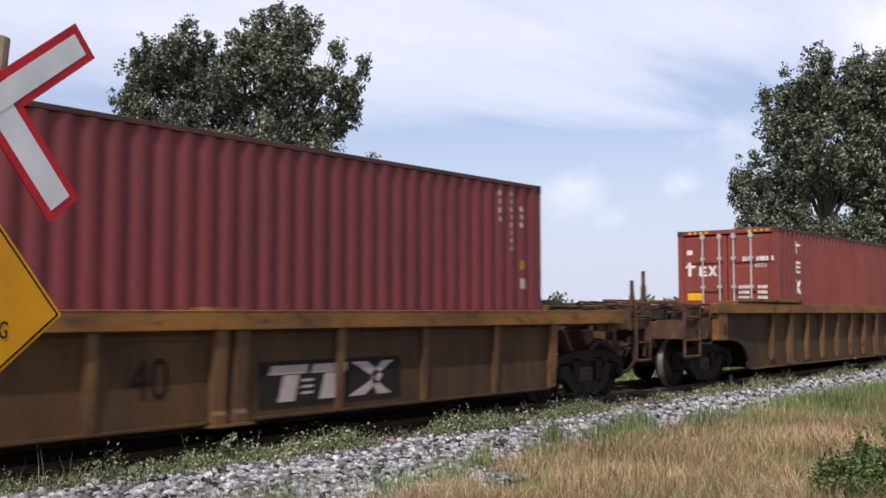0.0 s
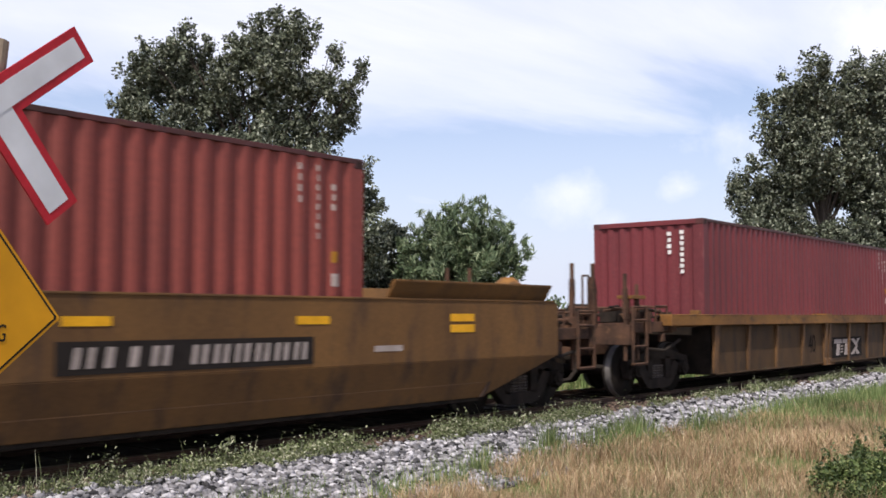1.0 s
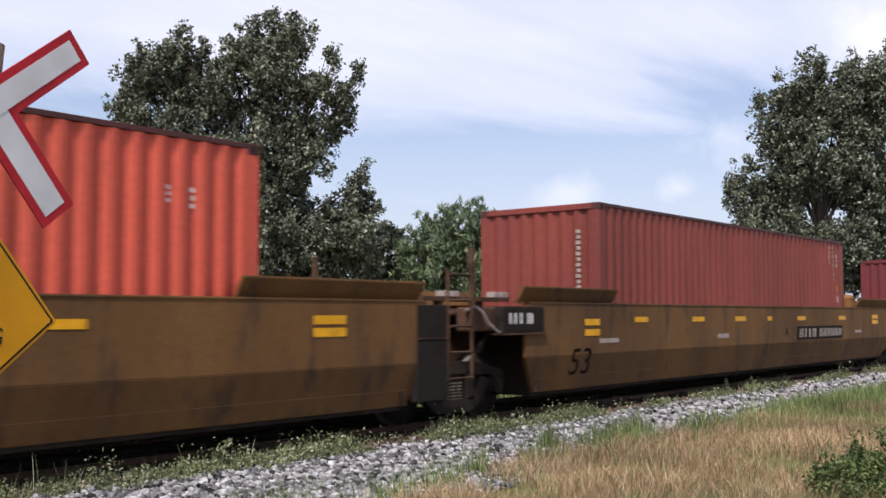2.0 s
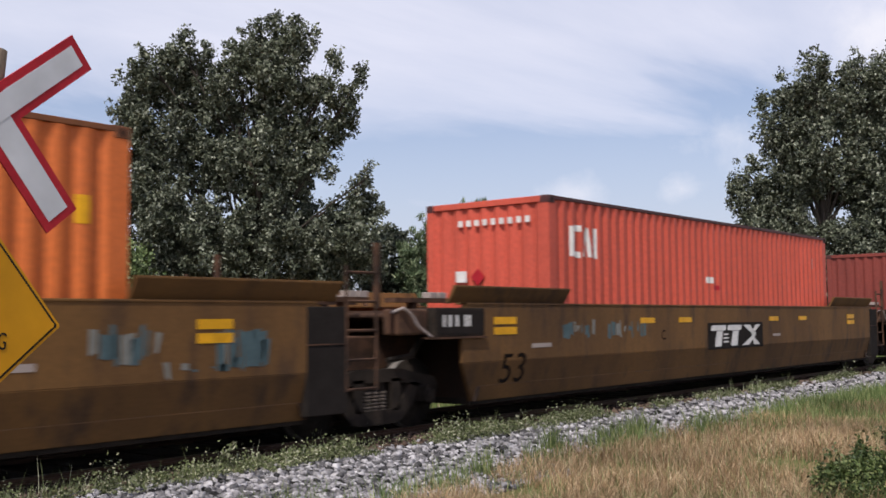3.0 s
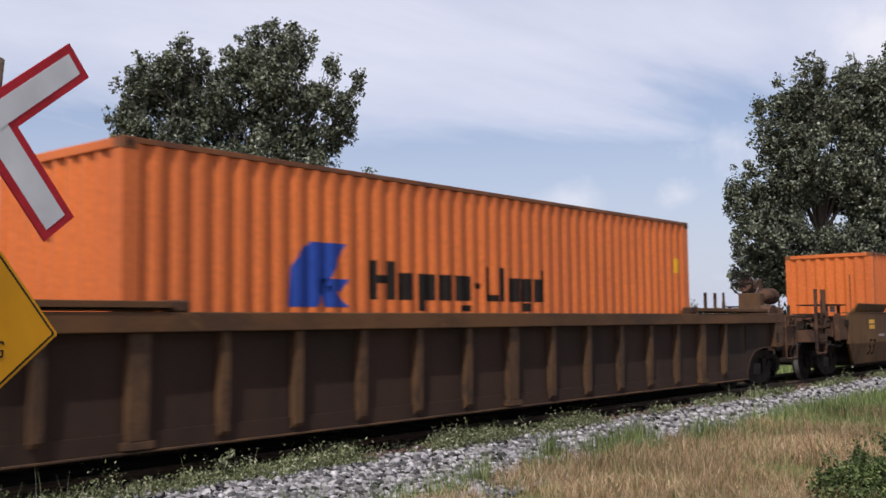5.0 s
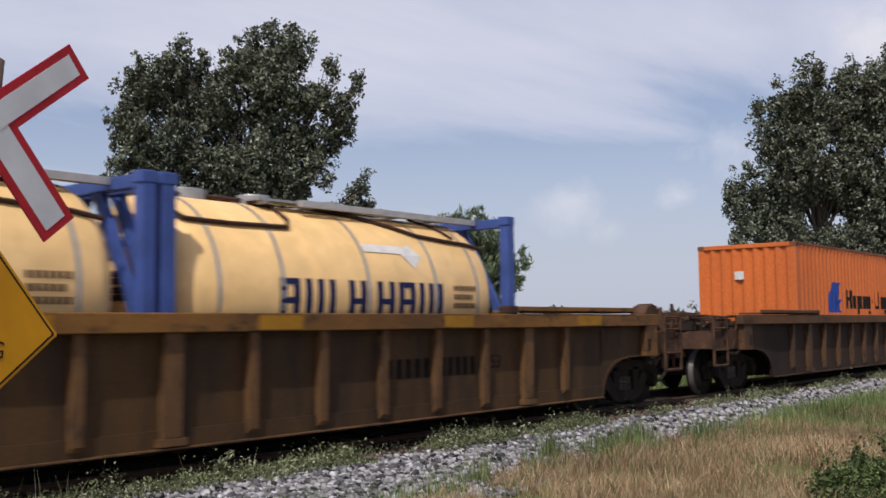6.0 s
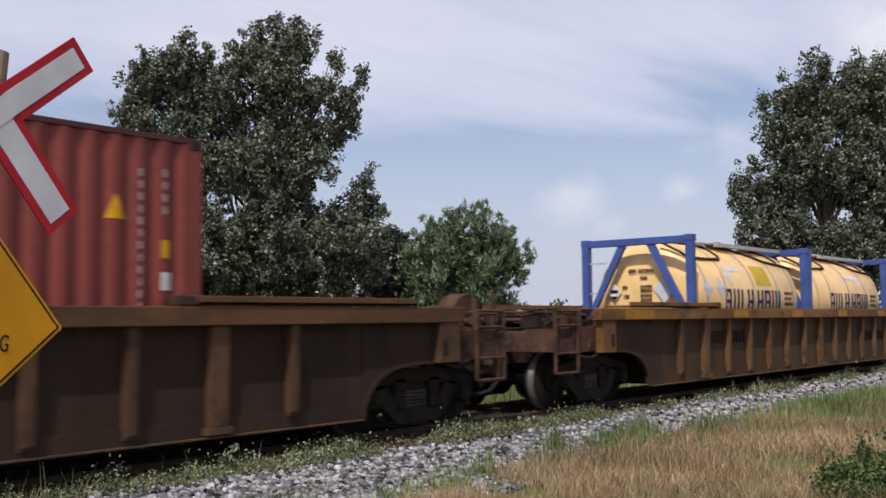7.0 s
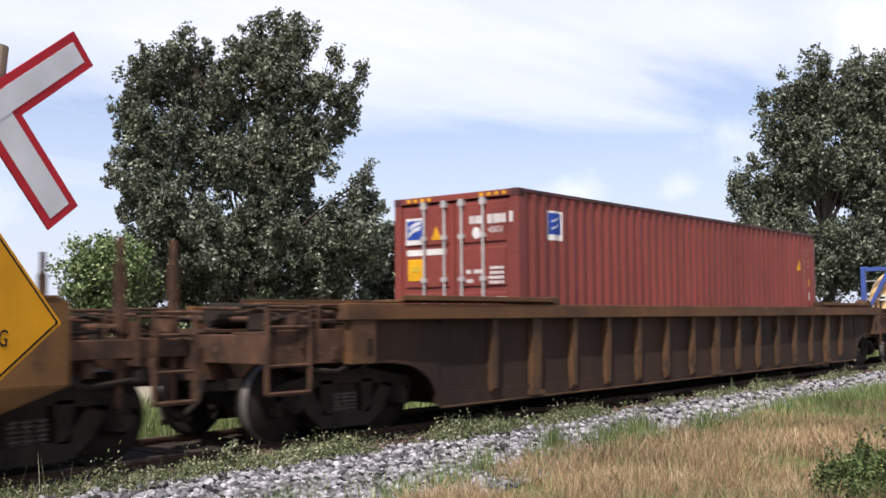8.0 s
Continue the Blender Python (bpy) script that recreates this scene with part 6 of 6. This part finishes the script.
    fr = (np.minimum(r[:, None], r[near]) * 0.7).reshape(-1, 2)[close]
    # short upswept sprigs that break the outline
    k = sprigs
    sd = rng.normal(size=(len(L), k, 3)) * np.array([1, 1, 0.6]) + np.array([0, 0, 0.55])
    sd /= np.linalg.norm(sd, axis=2)[..., None]
    root = c[:, None] + sd * np.stack([r[:, 0], r[:, 0], r[:, 1]], -1)[:, None] * 0.9
    rise = sd * 0.6 + np.array([0, 0, 0.8])
    long = np.sqrt(r[:, :1] * r[:, 1:])[:, None] * rng.uniform(*reach, (len(L), k, 1))
    tips = np.concatenate([root + rise * long * q for q in (0.25, 0.6, 1.0)], 1).reshape(-1, 3)
    tr = np.tile(np.repeat(r.mean(1) * 0.13, 3 * k)[:, None], (1, 2)) * np.array([1.0, 1.6])
    cc, rr = np.concatenate([c, sub.reshape(-1, 3), fill, tips]), np.concatenate([r * 0.74, sr.reshape(-1, 2), fr, tr])
    v, f = leaf_cloud(cc, rr, leaves, size, rng, clump, per=per, feather=feather)
    array_mesh("crown", v, f, material, t)
    bm = bmesh.new()
    top = float(c[:, 2].max())
    pts = [Vector((random.uniform(-0.15, 0.15) * k, random.uniform(-0.15, 0.15) * k, -0.1 + top * 0.85 * k / 6)) for k in range(7)]
    for k in range(6):
        rod(bm, pts[k], pts[k + 1], trunk_r * (1 - k / 7), 9, trunk_r * (1 - (k + 1) / 7))
    for q in c:
        q = Vector(q)
        if q.z < 0.45 * top:
            continue
        k = min(5, max(0, int((q.z * 0.55) / (top * 0.85) * 6)))
        mid = pts[k].lerp(q, 0.55) + Vector((0, 0, 0.2))
        rod(bm, pts[k], mid, trunk_r * 0.28, 6, trunk_r * 0.14)
        rod(bm, mid, q, trunk_r * 0.14, 6, trunk_r * 0.05)
        for _ in range(4):
            e = q + Vector([random.uniform(-1, 1) for _ in range(3)]) * min(0.35, 1.2 * trunk_r)
            rod(bm, mid.lerp(q, random.uniform(0.3, 1)), e, trunk_r * 0.1, 5, 0.01)
    part("trunk", bm, "bark", t, "tapered trunk with branching limbs")
    return t


LEFT_PLUME = [(24.6, 33.6, 12.2, 0.73, 0.82), (25.5, 33.6, 11.9, 0.46, 0.88), (23.5, 34.1, 11.5, 0.67, 0.76), (24.8, 34.7, 10.9, 1.27, 1.39), (23.2, 35.0, 10.7, 0.72, 0.95), (23.3, 35.3, 9.1, 0.95, 1.36), (25.2, 33.9, 10.1, 0.74, 1.38), (24.2, 34.3, 8.4, 1.59, 1.59), (23.5, 35.7, 7.1, 0.87, 1.37), (23.8, 34.1, 6.1, 1.68, 1.56), (23.7, 36.0, 5.7, 0.57, 0.69)]
RIGHT_PLUME = [(26.2, 31.8, 12.4, 0.64, 0.78), (25.8, 31.8, 11.3, 0.54, 1.13), (27.2, 31.1, 12.7, 0.97, 0.97), (27.3, 29.7, 12.6, 0.77, 0.81), (26.6, 31.1, 11.1, 1.18, 1.36), (27.2, 29.7, 11.0, 0.72, 1.12), (28.4, 28.8, 11.7, 0.27, 0.54), (28.0, 28.8, 11.1, 0.32, 0.56), (27.8, 29.2, 10.4, 0.63, 0.63), (29.4, 28.4, 11.2, 0.32, 0.60), (28.7, 28.3, 10.5, 0.41, 0.45), (28.7, 28.8, 10.0, 0.77, 0.55), (29.4, 29.3, 9.2, 0.51, 0.51), (26.8, 32.4, 9.6, 0.93, 1.27), (27.5, 30.9, 9.5, 1.38, 1.38), (28.3, 29.6, 8.6, 0.91, 0.87), (26.6, 31.2, 7.7, 1.81, 1.58), (27.7, 29.5, 7.4, 0.90, 0.63), (27.9, 31.4, 6.7, 1.27, 1.16), (25.8, 32.7, 7.3, 1.37, 1.59)]
LOWER_CROWN = [(26.0, 33.8, 2.3, 1.4, 0.9), (27.3, 32.3, 2.1, 1.5, 0.9), (25.45, 32.3, 10.3, 0.62, 1.0), (22.7, 35.0, 3.4, 1.0, 0.9), (23.6, 34.8, 2.9, 1.1, 0.9), (24.9, 34.6, 2.6, 1.2, 0.9), (28.6, 30.0, 2.3, 1.3, 0.8), (25.6, 32.7, 10.9, 0.34, 0.91), (29.1, 29.3, 3.9, 1.37, 0.92), (30.2, 28.7, 3.8, 0.92, 0.92), (28.8, 30.3, 3.1, 1.84, 0.92), (25.9, 33.1, 9.6, 0.60, 0.92), (25.9, 33.3, 8.2, 1.04, 1.15), (29.1, 27.7, 7.1, 0.31, 0.45), (29.4, 28.6, 6.7, 0.55, 0.46), (30.0, 28.4, 5.9, 0.55, 0.60), (29.2, 29.0, 5.8, 0.78, 0.73), (29.1, 30.0, 5.0, 1.39, 1.04), (29.0, 27.9, 4.7, 0.80, 0.89), (25.1, 33.9, 4.6, 2.51, 1.37), (26.7, 31.7, 4.8, 2.50, 1.36), (27.6, 29.7, 4.3, 1.57, 1.12), (26.3, 32.9, 3.2, 3.20, 0.92), (24.6, 35.5, 4.0, 1.27, 1.15)]
tree("poplar_tree", "tall dark poplar with dense grey-green crown in two plumes", LEFT_PLUME + RIGHT_PLUME + LOWER_CROWN, 250000, 0.125, "poplar", 11, 0.32, 0.24, 24)
UPPER_CROWN = [(51.3, 17.6, 13.9, 0.75, 0.97), (50.6, 18.7, 12.8, 0.75, 1.03), (50.6, 20.0, 12.0, 0.47, 0.76), (50.0, 19.1, 10.9, 1.20, 1.14), (52.0, 17.9, 11.7, 1.45, 1.74), (50.6, 20.1, 10.3, 0.58, 0.70), (52.5, 16.0, 13.3, 0.86, 1.09), (51.8, 16.7, 11.8, 1.14, 1.71), (53.4, 15.1, 13.3, 0.80, 1.29), (53.7, 16.0, 11.1, 1.45, 2.03), (54.8, 14.3, 12.0, 1.74, 2.89), (51.0, 18.2, 9.0, 1.71, 1.71), (49.6, 20.7, 8.7, 0.69, 0.69)]
BROAD_CROWN = [(49.7, 21.3, 7.8, 0.41, 0.75), (49.8, 20.6, 7.1, 1.04, 1.15), (51.1, 19.5, 7.4, 1.45, 1.45), (53.5, 17.4, 8.3, 2.05, 2.05), (54.5, 15.5, 8.0, 2.03, 2.61), (55.4, 13.5, 8.2, 2.30, 3.45), (49.8, 20.2, 5.4, 1.14, 1.03), (51.5, 18.6, 5.1, 2.01, 1.44), (53.6, 16.4, 5.1, 2.60, 1.44), (51.2, 20.6, 3.7, 1.46, 1.17), (52.8, 18.3, 3.4, 2.62, 1.16), (54.5, 15.1, 3.3, 2.58, 1.44), (56.9, 13.5, 4.5, 2.34, 2.34)]
tree("poplar_tree", "tall dark poplar beside the line with broad crown", UPPER_CROWN + BROAD_CROWN, 215000, 0.145, "poplar", 12, 0.34, 0.30, 24)
tree("ash_tree", "young bright green tree with feathery crown", [(34.0, 27.8, 4.5, 1.35, 1.15), (34.9, 26.7, 4.5, 1.4, 1.15), (35.6, 25.9, 3.7, 1.0, 1.0), (33.4, 28.6, 3.3, 0.98, 1.2), (34.5, 27.3, 2.9, 2.32, 1.22), (34.3, 27.4, 1.4, 2.2, 1.0)],
     42000, 0.17, "ash", 13, 0.12, 0.18, per=20, feather=1.2, sprigs=40, reach=(0.15, 0.48))
tree("shrub", "dark dense shrub behind the line", [(33.9, 31.1, 3.9, 1.15, 1.48), (34.1, 30.9, 2.8, 1.53, 1.02), (33.0, 31.8, 1.4, 2.2, 1.2)], 16000, 0.17, "poplar", 14, 0.1, 0.4, category="shrub")
tree("shrub", "bright green bushy sapling in the field", [(19.9, 32.3, 3.7, 0.85, 0.75), (19.3, 32.7, 2.9, 0.75, 0.8), (20.7, 31.9, 3.3, 0.9, 0.9), (20.1, 32.3, 2.3, 1.3, 0.8), (21.2, 31.9, 2.2, 0.8, 0.9), (20.1, 32.2, 0.9, 1.6, 0.9)], 26000, 0.12, "sapling", 15, 0.1, 0.35, category="shrub")
tree("shrub", "low leafy green bush in the dry grass", [(9.81, 3.35, -0.20, 0.27, 0.20), (10.13, 3.35, -0.12, 0.31, 0.22), (10.50, 3.24, -0.14, 0.38, 0.24), (9.85, 3.06, -0.24, 0.38, 0.22), (10.22, 2.96, -0.22, 0.41, 0.22), (9.48, 3.06, -0.28, 0.29, 0.17), (11.05, 3.15, -0.14, 0.41, 0.26)], 17000, 0.034, "shrub", 16, 0.02, 0.09, category="shrub", sprigs=2)


def blades(name, label, xs, ys, heights, widths, material, rng, lean=0.35, base=None):
    n = len(xs)
    z = np.full(n, GROUND_Z) if base is None else base
    a = rng.uniform(0, 2 * math.pi, n)
    d = np.stack([np.cos(a), np.sin(a), np.zeros(n)], -1)
    b = rng.uniform(0, 2 * math.pi, n)
    bend = np.stack([np.cos(b), np.sin(b), np.zeros(n)], -1) * (heights * rng.uniform(0, lean, n))[:, None]
    p = np.stack([xs, ys, z], -1)
    up = np.zeros((n, 3))
    up[:, 2] = heights
    w = d * widths[:, None] * 0.5
    v = np.stack([p - w, p + w, p + up * 0.55 + bend * 0.35 + w * 0.8, p + up * 0.55 + bend * 0.35 - w * 0.8, p + up + bend + w * 0.15, p + up + bend - w * 0.15], 1).reshape(-1, 3)
    o = np.arange(n)[:, None] * 6
    f = np.concatenate([o + np.array([[0, 1, 2, 3]]), o + np.array([[3, 2, 4, 5]])], 0)
    ob = array_mesh(name, v, f, material)
    return tagged(ob, label, "grass", kind="stuff")


def patch(x, y, scale, seed):
    """Smooth random field in 0..1 for tufts and gaps."""
    r = np.random.default_rng(seed)
    out = np.zeros(len(x))
    for k in range(7):
        a, f, ph = r.uniform(0, 6.28), scale * r.uniform(0.5, 1.8), r.uniform(0, 6.28)
        out += np.sin((x * math.cos(a) + y * math.sin(a)) * f + ph)
    return 0.5 + out / 7


def spread(rng, n, x0, x1, y0, y1):
    u = rng.random(n)
    return x0 * (x1 / x0) ** u, rng.uniform(y0, y1, n)


def build_grass():
    rng = np.random.default_rng(21)
    x, y = spread(rng, 210000, 4.5, 75, 1.6, 7.15)
    edge = np.interp(x, [7, 9, 10.2, 12, 15, 24], [6.3, 6.45, 7.0, 7.05, 6.95, 5.7]) + 0.7 * (patch(x, y * 0.3, 2.6, 5) - 0.5)
    keep = (y < edge) & (patch(x, y, 2.0, 6) > 0.15) & (y > 0.12 * x)
    x, y = x[keep], y[keep]
    blades("dry_grass", "tall dry straw-coloured grass beside the ballast", x, y, rng.uniform(0.06, 0.24, len(x)) * (0.7 + 0.6 * patch(x, y, 3.5, 7)), 0.003 + 0.0004 * x * rng.uniform(0.6, 1.2, len(x)), "straw", rng, 1.1)
    x, y = spread(rng, 110000, 4.5, 90, 2.0, 7.5)
    g = patch(x, y, 0.9, 8)
    band = np.clip((x - 13) / 8, 0, 1) * np.exp(-((y - 6.35) / 0.65) ** 2)
    keep = rng.random(len(x)) < np.clip(0.16 + 0.5 * (g > 0.68) + 1.2 * band + 0.8 * (y > 6.5) * (patch(x, y, 1.7, 9) > 0.58), 0, 1) * np.where(y > 7.05, 0.5, 1.0)
    x, y = x[keep], y[keep]
    blades("green_grass", "patches of fresh green grass along the ballast edge", x, y, rng.uniform(0.07, 0.27, len(x)), 0.004 + 0.0004 * x * rng.uniform(0.6, 1.2, len(x)), "green_grass", rng, 0.7)


def build_tufts():
    """Green tufts that stand in the gravel and along its edge."""
    rng = np.random.default_rng(23)
    xs, ys = [], []
    for tx, ty, wide, k in ((11.1, 7.3, 0.12, 130), (11.9, 6.95, 0.3, 240), (12.7, 7.05, 0.35, 330), (13.3, 7.3, 0.2, 170), (9.2, 7.0, 0.12, 90), (8.2, 6.7, 0.2, 130), (14.8, 6.9, 0.35, 280),
                            (17.4, 6.55, 0.7, 700), (19.6, 6.65, 0.9, 900), (22.5, 6.6, 1.3, 1100), (27.0, 6.5, 2.0, 1200), (7.3, 6.6, 0.14, 80), (10.2, 6.9, 0.25, 130)):
        xs.append(rng.normal(tx, wide, k))
        ys.append(rng.normal(ty, min(0.3, wide * 0.5), k))
    x, y = np.concatenate(xs), np.concatenate(ys)
    blades("green_tufts", "upright green grass tufts at the gravel edge", x, y, rng.uniform(0.10, 0.40, len(x)), 0.005 + 0.0005 * x, "green_grass", rng, 0.6, np.maximum(slope_z(y), GROUND_Z))


def slope_z(y):
    return np.interp(y, [6.7, 7.25, 8.15, 8.6, 10.95, 11.4, 12.9], [GROUND_Z - 0.05, -0.30, -0.13, -0.09, -0.09, -0.13, GROUND_Z - 0.05])


def build_stones():
    rng = np.random.default_rng(31)
    x, y = spread(rng, 50000, 4.2, 80, 6.25, 8.45)
    s = rng.uniform(0.013, 0.037, len(x)) * (1 + x / 60)
    # Stones near the rail turn darker for staining and the train's shade.
    oily = rng.random(len(x)) < np.clip((y - 8.12) / 0.2, 0, 1)
    keep = ~((y < 7.1) & (patch(x, y, 1.6, 41) > 0.5) & (x > 9.5)) & ((y > 6.75) | (x < 10))
    x, y, s, oily = x[keep], y[keep], s[keep], oily[keep]
    ox, oy = spread(rng, 9000, 4.2, 40, 8.4, 9.0)
    x, y, s = np.concatenate([x, ox]), np.concatenate([y, oy]), np.concatenate([s, rng.uniform(0.011, 0.026, len(ox))])
    oily = np.concatenate([oily, np.ones(len(ox), bool)])
    n = len(x)
    phi = (1 + 5 ** 0.5) / 2
    ico = np.array([(-1, phi, 0), (1, phi, 0), (-1, -phi, 0), (1, -phi, 0), (0, -1, phi), (0, 1, phi), (0, -1, -phi), (0, 1, -phi), (phi, 0, -1), (phi, 0, 1), (-phi, 0, -1), (-phi, 0, 1)]) / 1.9
    tri = np.array([(0, 11, 5), (0, 5, 1), (0, 1, 7), (0, 7, 10), (0, 10, 11), (1, 5, 9), (5, 11, 4), (11, 10, 2), (10, 7, 6), (7, 1, 8), (3, 9, 4), (3, 4, 2), (3, 2, 6), (3, 6, 8), (3, 8, 9), (4, 9, 5), (2, 4, 11), (6, 2, 10), (8, 6, 7), (9, 8, 1)])
    sh = ico[None] * rng.uniform(0.5, 1.4, (n, 12, 1)) * (s[:, None] * rng.uniform(0.7, 1.4, (n, 3)))[:, None, :] * np.array([1.15, 1.15, 0.8])
    a = rng.uniform(0, 6.28, n)
    ca, sa = np.cos(a)[:, None], np.sin(a)[:, None]
    v = np.stack([sh[..., 0] * ca - sh[..., 1] * sa, sh[..., 0] * sa + sh[..., 1] * ca, sh[..., 2]], -1)
    v += np.stack([x, y, np.maximum(slope_z(y), GROUND_Z) + s * rng.uniform(0.1, 0.9, n)], -1)[:, None, :]
    for name, take, material, label in (("crushed_stone", ~oily, "stone", "loose crushed grey ballast stones on the shoulder"), ("stained_stone", oily, "oily_shade_stone", "ballast stones beside the rail, dark with rust and painted shade")):
        q = v[take]
        f = (np.arange(len(q))[:, None, None] * 12 + tri[None]).reshape(-1, 3)
        tagged(array_mesh(name, q.reshape(-1, 3), f, material), label, "gravel", kind="stuff")


def build_weeds():
    rng = np.random.default_rng(51)
    n = 8600
    x, y = spread(rng, n, 4.0, 60, 8.02, 8.36)
    dens = patch(x, y * 0.2, 1.4, 61)
    keep = rng.random(n) < np.clip(dens * 2.6 - 0.85, 0.02, 1) * np.where(x > 17.5, 0.3, 1) * np.clip((y - 8.02) / 0.16, 0.06, 1) * np.interp(x, [5.6, 7.2, 9.5], [0.16, 0.35, 1.0])
    x, y = x[keep], y[keep]
    h = rng.uniform(0.04, 0.16, len(x)) * np.where(rng.random(len(x)) < 0.12, 2.0, 1)
    c = np.stack([x, y, slope_z(y) + h * 0.45], -1)
    per = 56
    idx = np.repeat(np.arange(len(x)), per)
    pos = c[idx] + rng.normal(0, 1, (len(idx), 3)) * np.stack([h[idx] * 0.20 + 0.018, h[idx] * 0.20 + 0.018, h[idx] * 0.32], -1)
    m = len(pos)
    u = rng.normal(size=(m, 3)) + np.array([0, 0, 0.6])
    u /= np.linalg.norm(u, axis=1)[:, None]
    w = np.cross(u, rng.normal(size=(m, 3)))
    w /= np.linalg.norm(w, axis=1)[:, None]
    s = rng.uniform(0.013, 0.034, m)[:, None] * (1 + pos[:, :1] / 50)
    v = np.stack([pos - u * s * 0.6, pos + w * s * 0.3, pos + u * s * 0.6, pos - w * s * 0.3], 1).reshape(-1, 3)
    tagged(array_mesh("track_weeds", v, np.arange(4 * m).reshape(-1, 4), "weed"), "low green weeds growing along the ballast shoulder", "weeds", kind="stuff")
    xs, ys = spread(rng, 6500, 4.0, 60, 8.12, 8.38)
    k = (patch(xs, ys * 0.2, 1.4, 61) > 0.46) & (rng.random(len(xs)) < np.interp(xs, [5.6, 7.5, 10], [0.3, 0.35, 0.8]))
    xs, ys = xs[k], ys[k]
    blades("weed_stems", "thin seeding stems among the weeds", xs, ys, rng.uniform(0.06, 0.20, len(xs)) * np.where(rng.random(len(xs)) < 0.08, 2.0, 1), 0.004 + 0.0004 * xs, "weed", rng, 0.5, slope_z(ys))


def leaning_weed():
    w = thing("leaning_weed", "pale green weed leaning over the ballast", "weed")
    w.location = (6.45, 8.25, -0.13)
    rng = np.random.default_rng(71)
    bm = bmesh.new()
    pts = [Vector((0.0, 0, 0)), Vector((0.03, 0, 0.12)), Vector((0.11, 0.0, 0.23)), Vector((0.24, 0.0, 0.32))]
    for a, b in zip(pts, pts[1:]):
        rod(bm, a, b, 0.006, 6)
    part("stem", bm, "weed", w)
    q = rng.random(90)
    pos = np.array([np.interp(q, [0, 0.3, 0.6, 1.0], [p[i] for p in pts]) for i in range(3)]).T + rng.normal(0, 0.022, (90, 3))
    u = rng.normal(size=(90, 3)) + np.array([0.7, 0, 0.3])
    u /= np.linalg.norm(u, axis=1)[:, None]
    s = np.cross(u, rng.normal(size=(90, 3)))
    s /= np.linalg.norm(s, axis=1)[:, None]
    v = np.stack([pos - u * 0.03, pos + s * 0.012, pos + u * 0.03, pos - s * 0.012], 1).reshape(-1, 3)
    array_mesh("leaves", v, np.arange(360).reshape(-1, 4), "weed", w)


def undergrowth():
    rng = np.random.default_rng(101)
    n = 60
    t = rng.random(n)
    c = np.stack([21.5 + 17 * t + rng.normal(0, 0.5, n), 37.0 - 11.5 * t + rng.normal(0, 0.9, n), rng.uniform(0.2, 1.5, n)], -1)
    r = np.stack([rng.uniform(0.8, 1.6, n), rng.uniform(0.7, 1.3, n)], -1)
    v, f = leaf_cloud(c, r, 46000, 0.15, rng, 0.3)
    tagged(array_mesh("undergrowth", v, f, "ash"), "dense green undergrowth beneath the trees", "undergrowth", kind="stuff")
    n = 60
    t = rng.random(n)
    c = np.stack([44 + 34 * t + rng.normal(0, 0.6, n), 24.5 - 10 * t + rng.normal(0, 1.2, n), rng.uniform(0.2, 1.2, n)], -1)
    r = np.stack([rng.uniform(1.0, 2.0, n), rng.uniform(0.8, 1.5, n)], -1)
    v, f = leaf_cloud(c, r, 34000, 0.2, rng, 0.4)
    tagged(array_mesh("undergrowth", v, f, "poplar"), "dark undergrowth along the fence line beneath the tree", "undergrowth", kind="stuff")


def far_woods():
    rng = np.random.default_rng(81)
    n = 90
    ang = rng.uniform(radians(18), radians(82), n)
    dist = rng.uniform(260, 420, n)
    c = np.stack([np.sin(ang) * dist, np.cos(ang) * dist, rng.uniform(0.5, 2.0, n)], -1)
    r = np.stack([rng.uniform(5, 12, n), rng.uniform(1.5, 3.6, n)], -1)
    v, f = leaf_cloud(c, r, 16000, 1.3, rng, 1.6, 0.2)
    tagged(array_mesh("far_hedgerow", v, f, "shrub"), "low dark hedgerow along the far fields", "hedgerow", kind="stuff")


def back_verge():
    rng = np.random.default_rng(91)
    x, y = spread(rng, 34000, 4.0, 110, 12.4, 17.2)
    blades("far_verge_grass", "rough green grass beyond the track", x, y, rng.uniform(0.12, 0.40, len(x)), 0.012 + 0.0006 * x, "green_grass", rng, 0.6)
    x, y = spread(rng, 22000, 4.0, 110, 24, 33)
    blades("far_verge_grass", "rough dry grass beyond the farm lane", x, y, rng.uniform(0.2, 0.5, len(x)), 0.02 + 0.0006 * x, "straw", rng, 0.6)


build_grass()
build_tufts()
build_stones()
build_weeds()
leaning_weed()
undergrowth()
far_woods()
back_verge()


def motions():
    for ob, x, z in MOVING:
        walk(ob, rows_of(x, z))
    for w, dx, z in WHEELS:
        walk(w, [(k / 30, pose(dx, 0, z, 0, math.degrees(SPEED * k / 30 / 0.46), 0)) for k in range(241)])


motions()
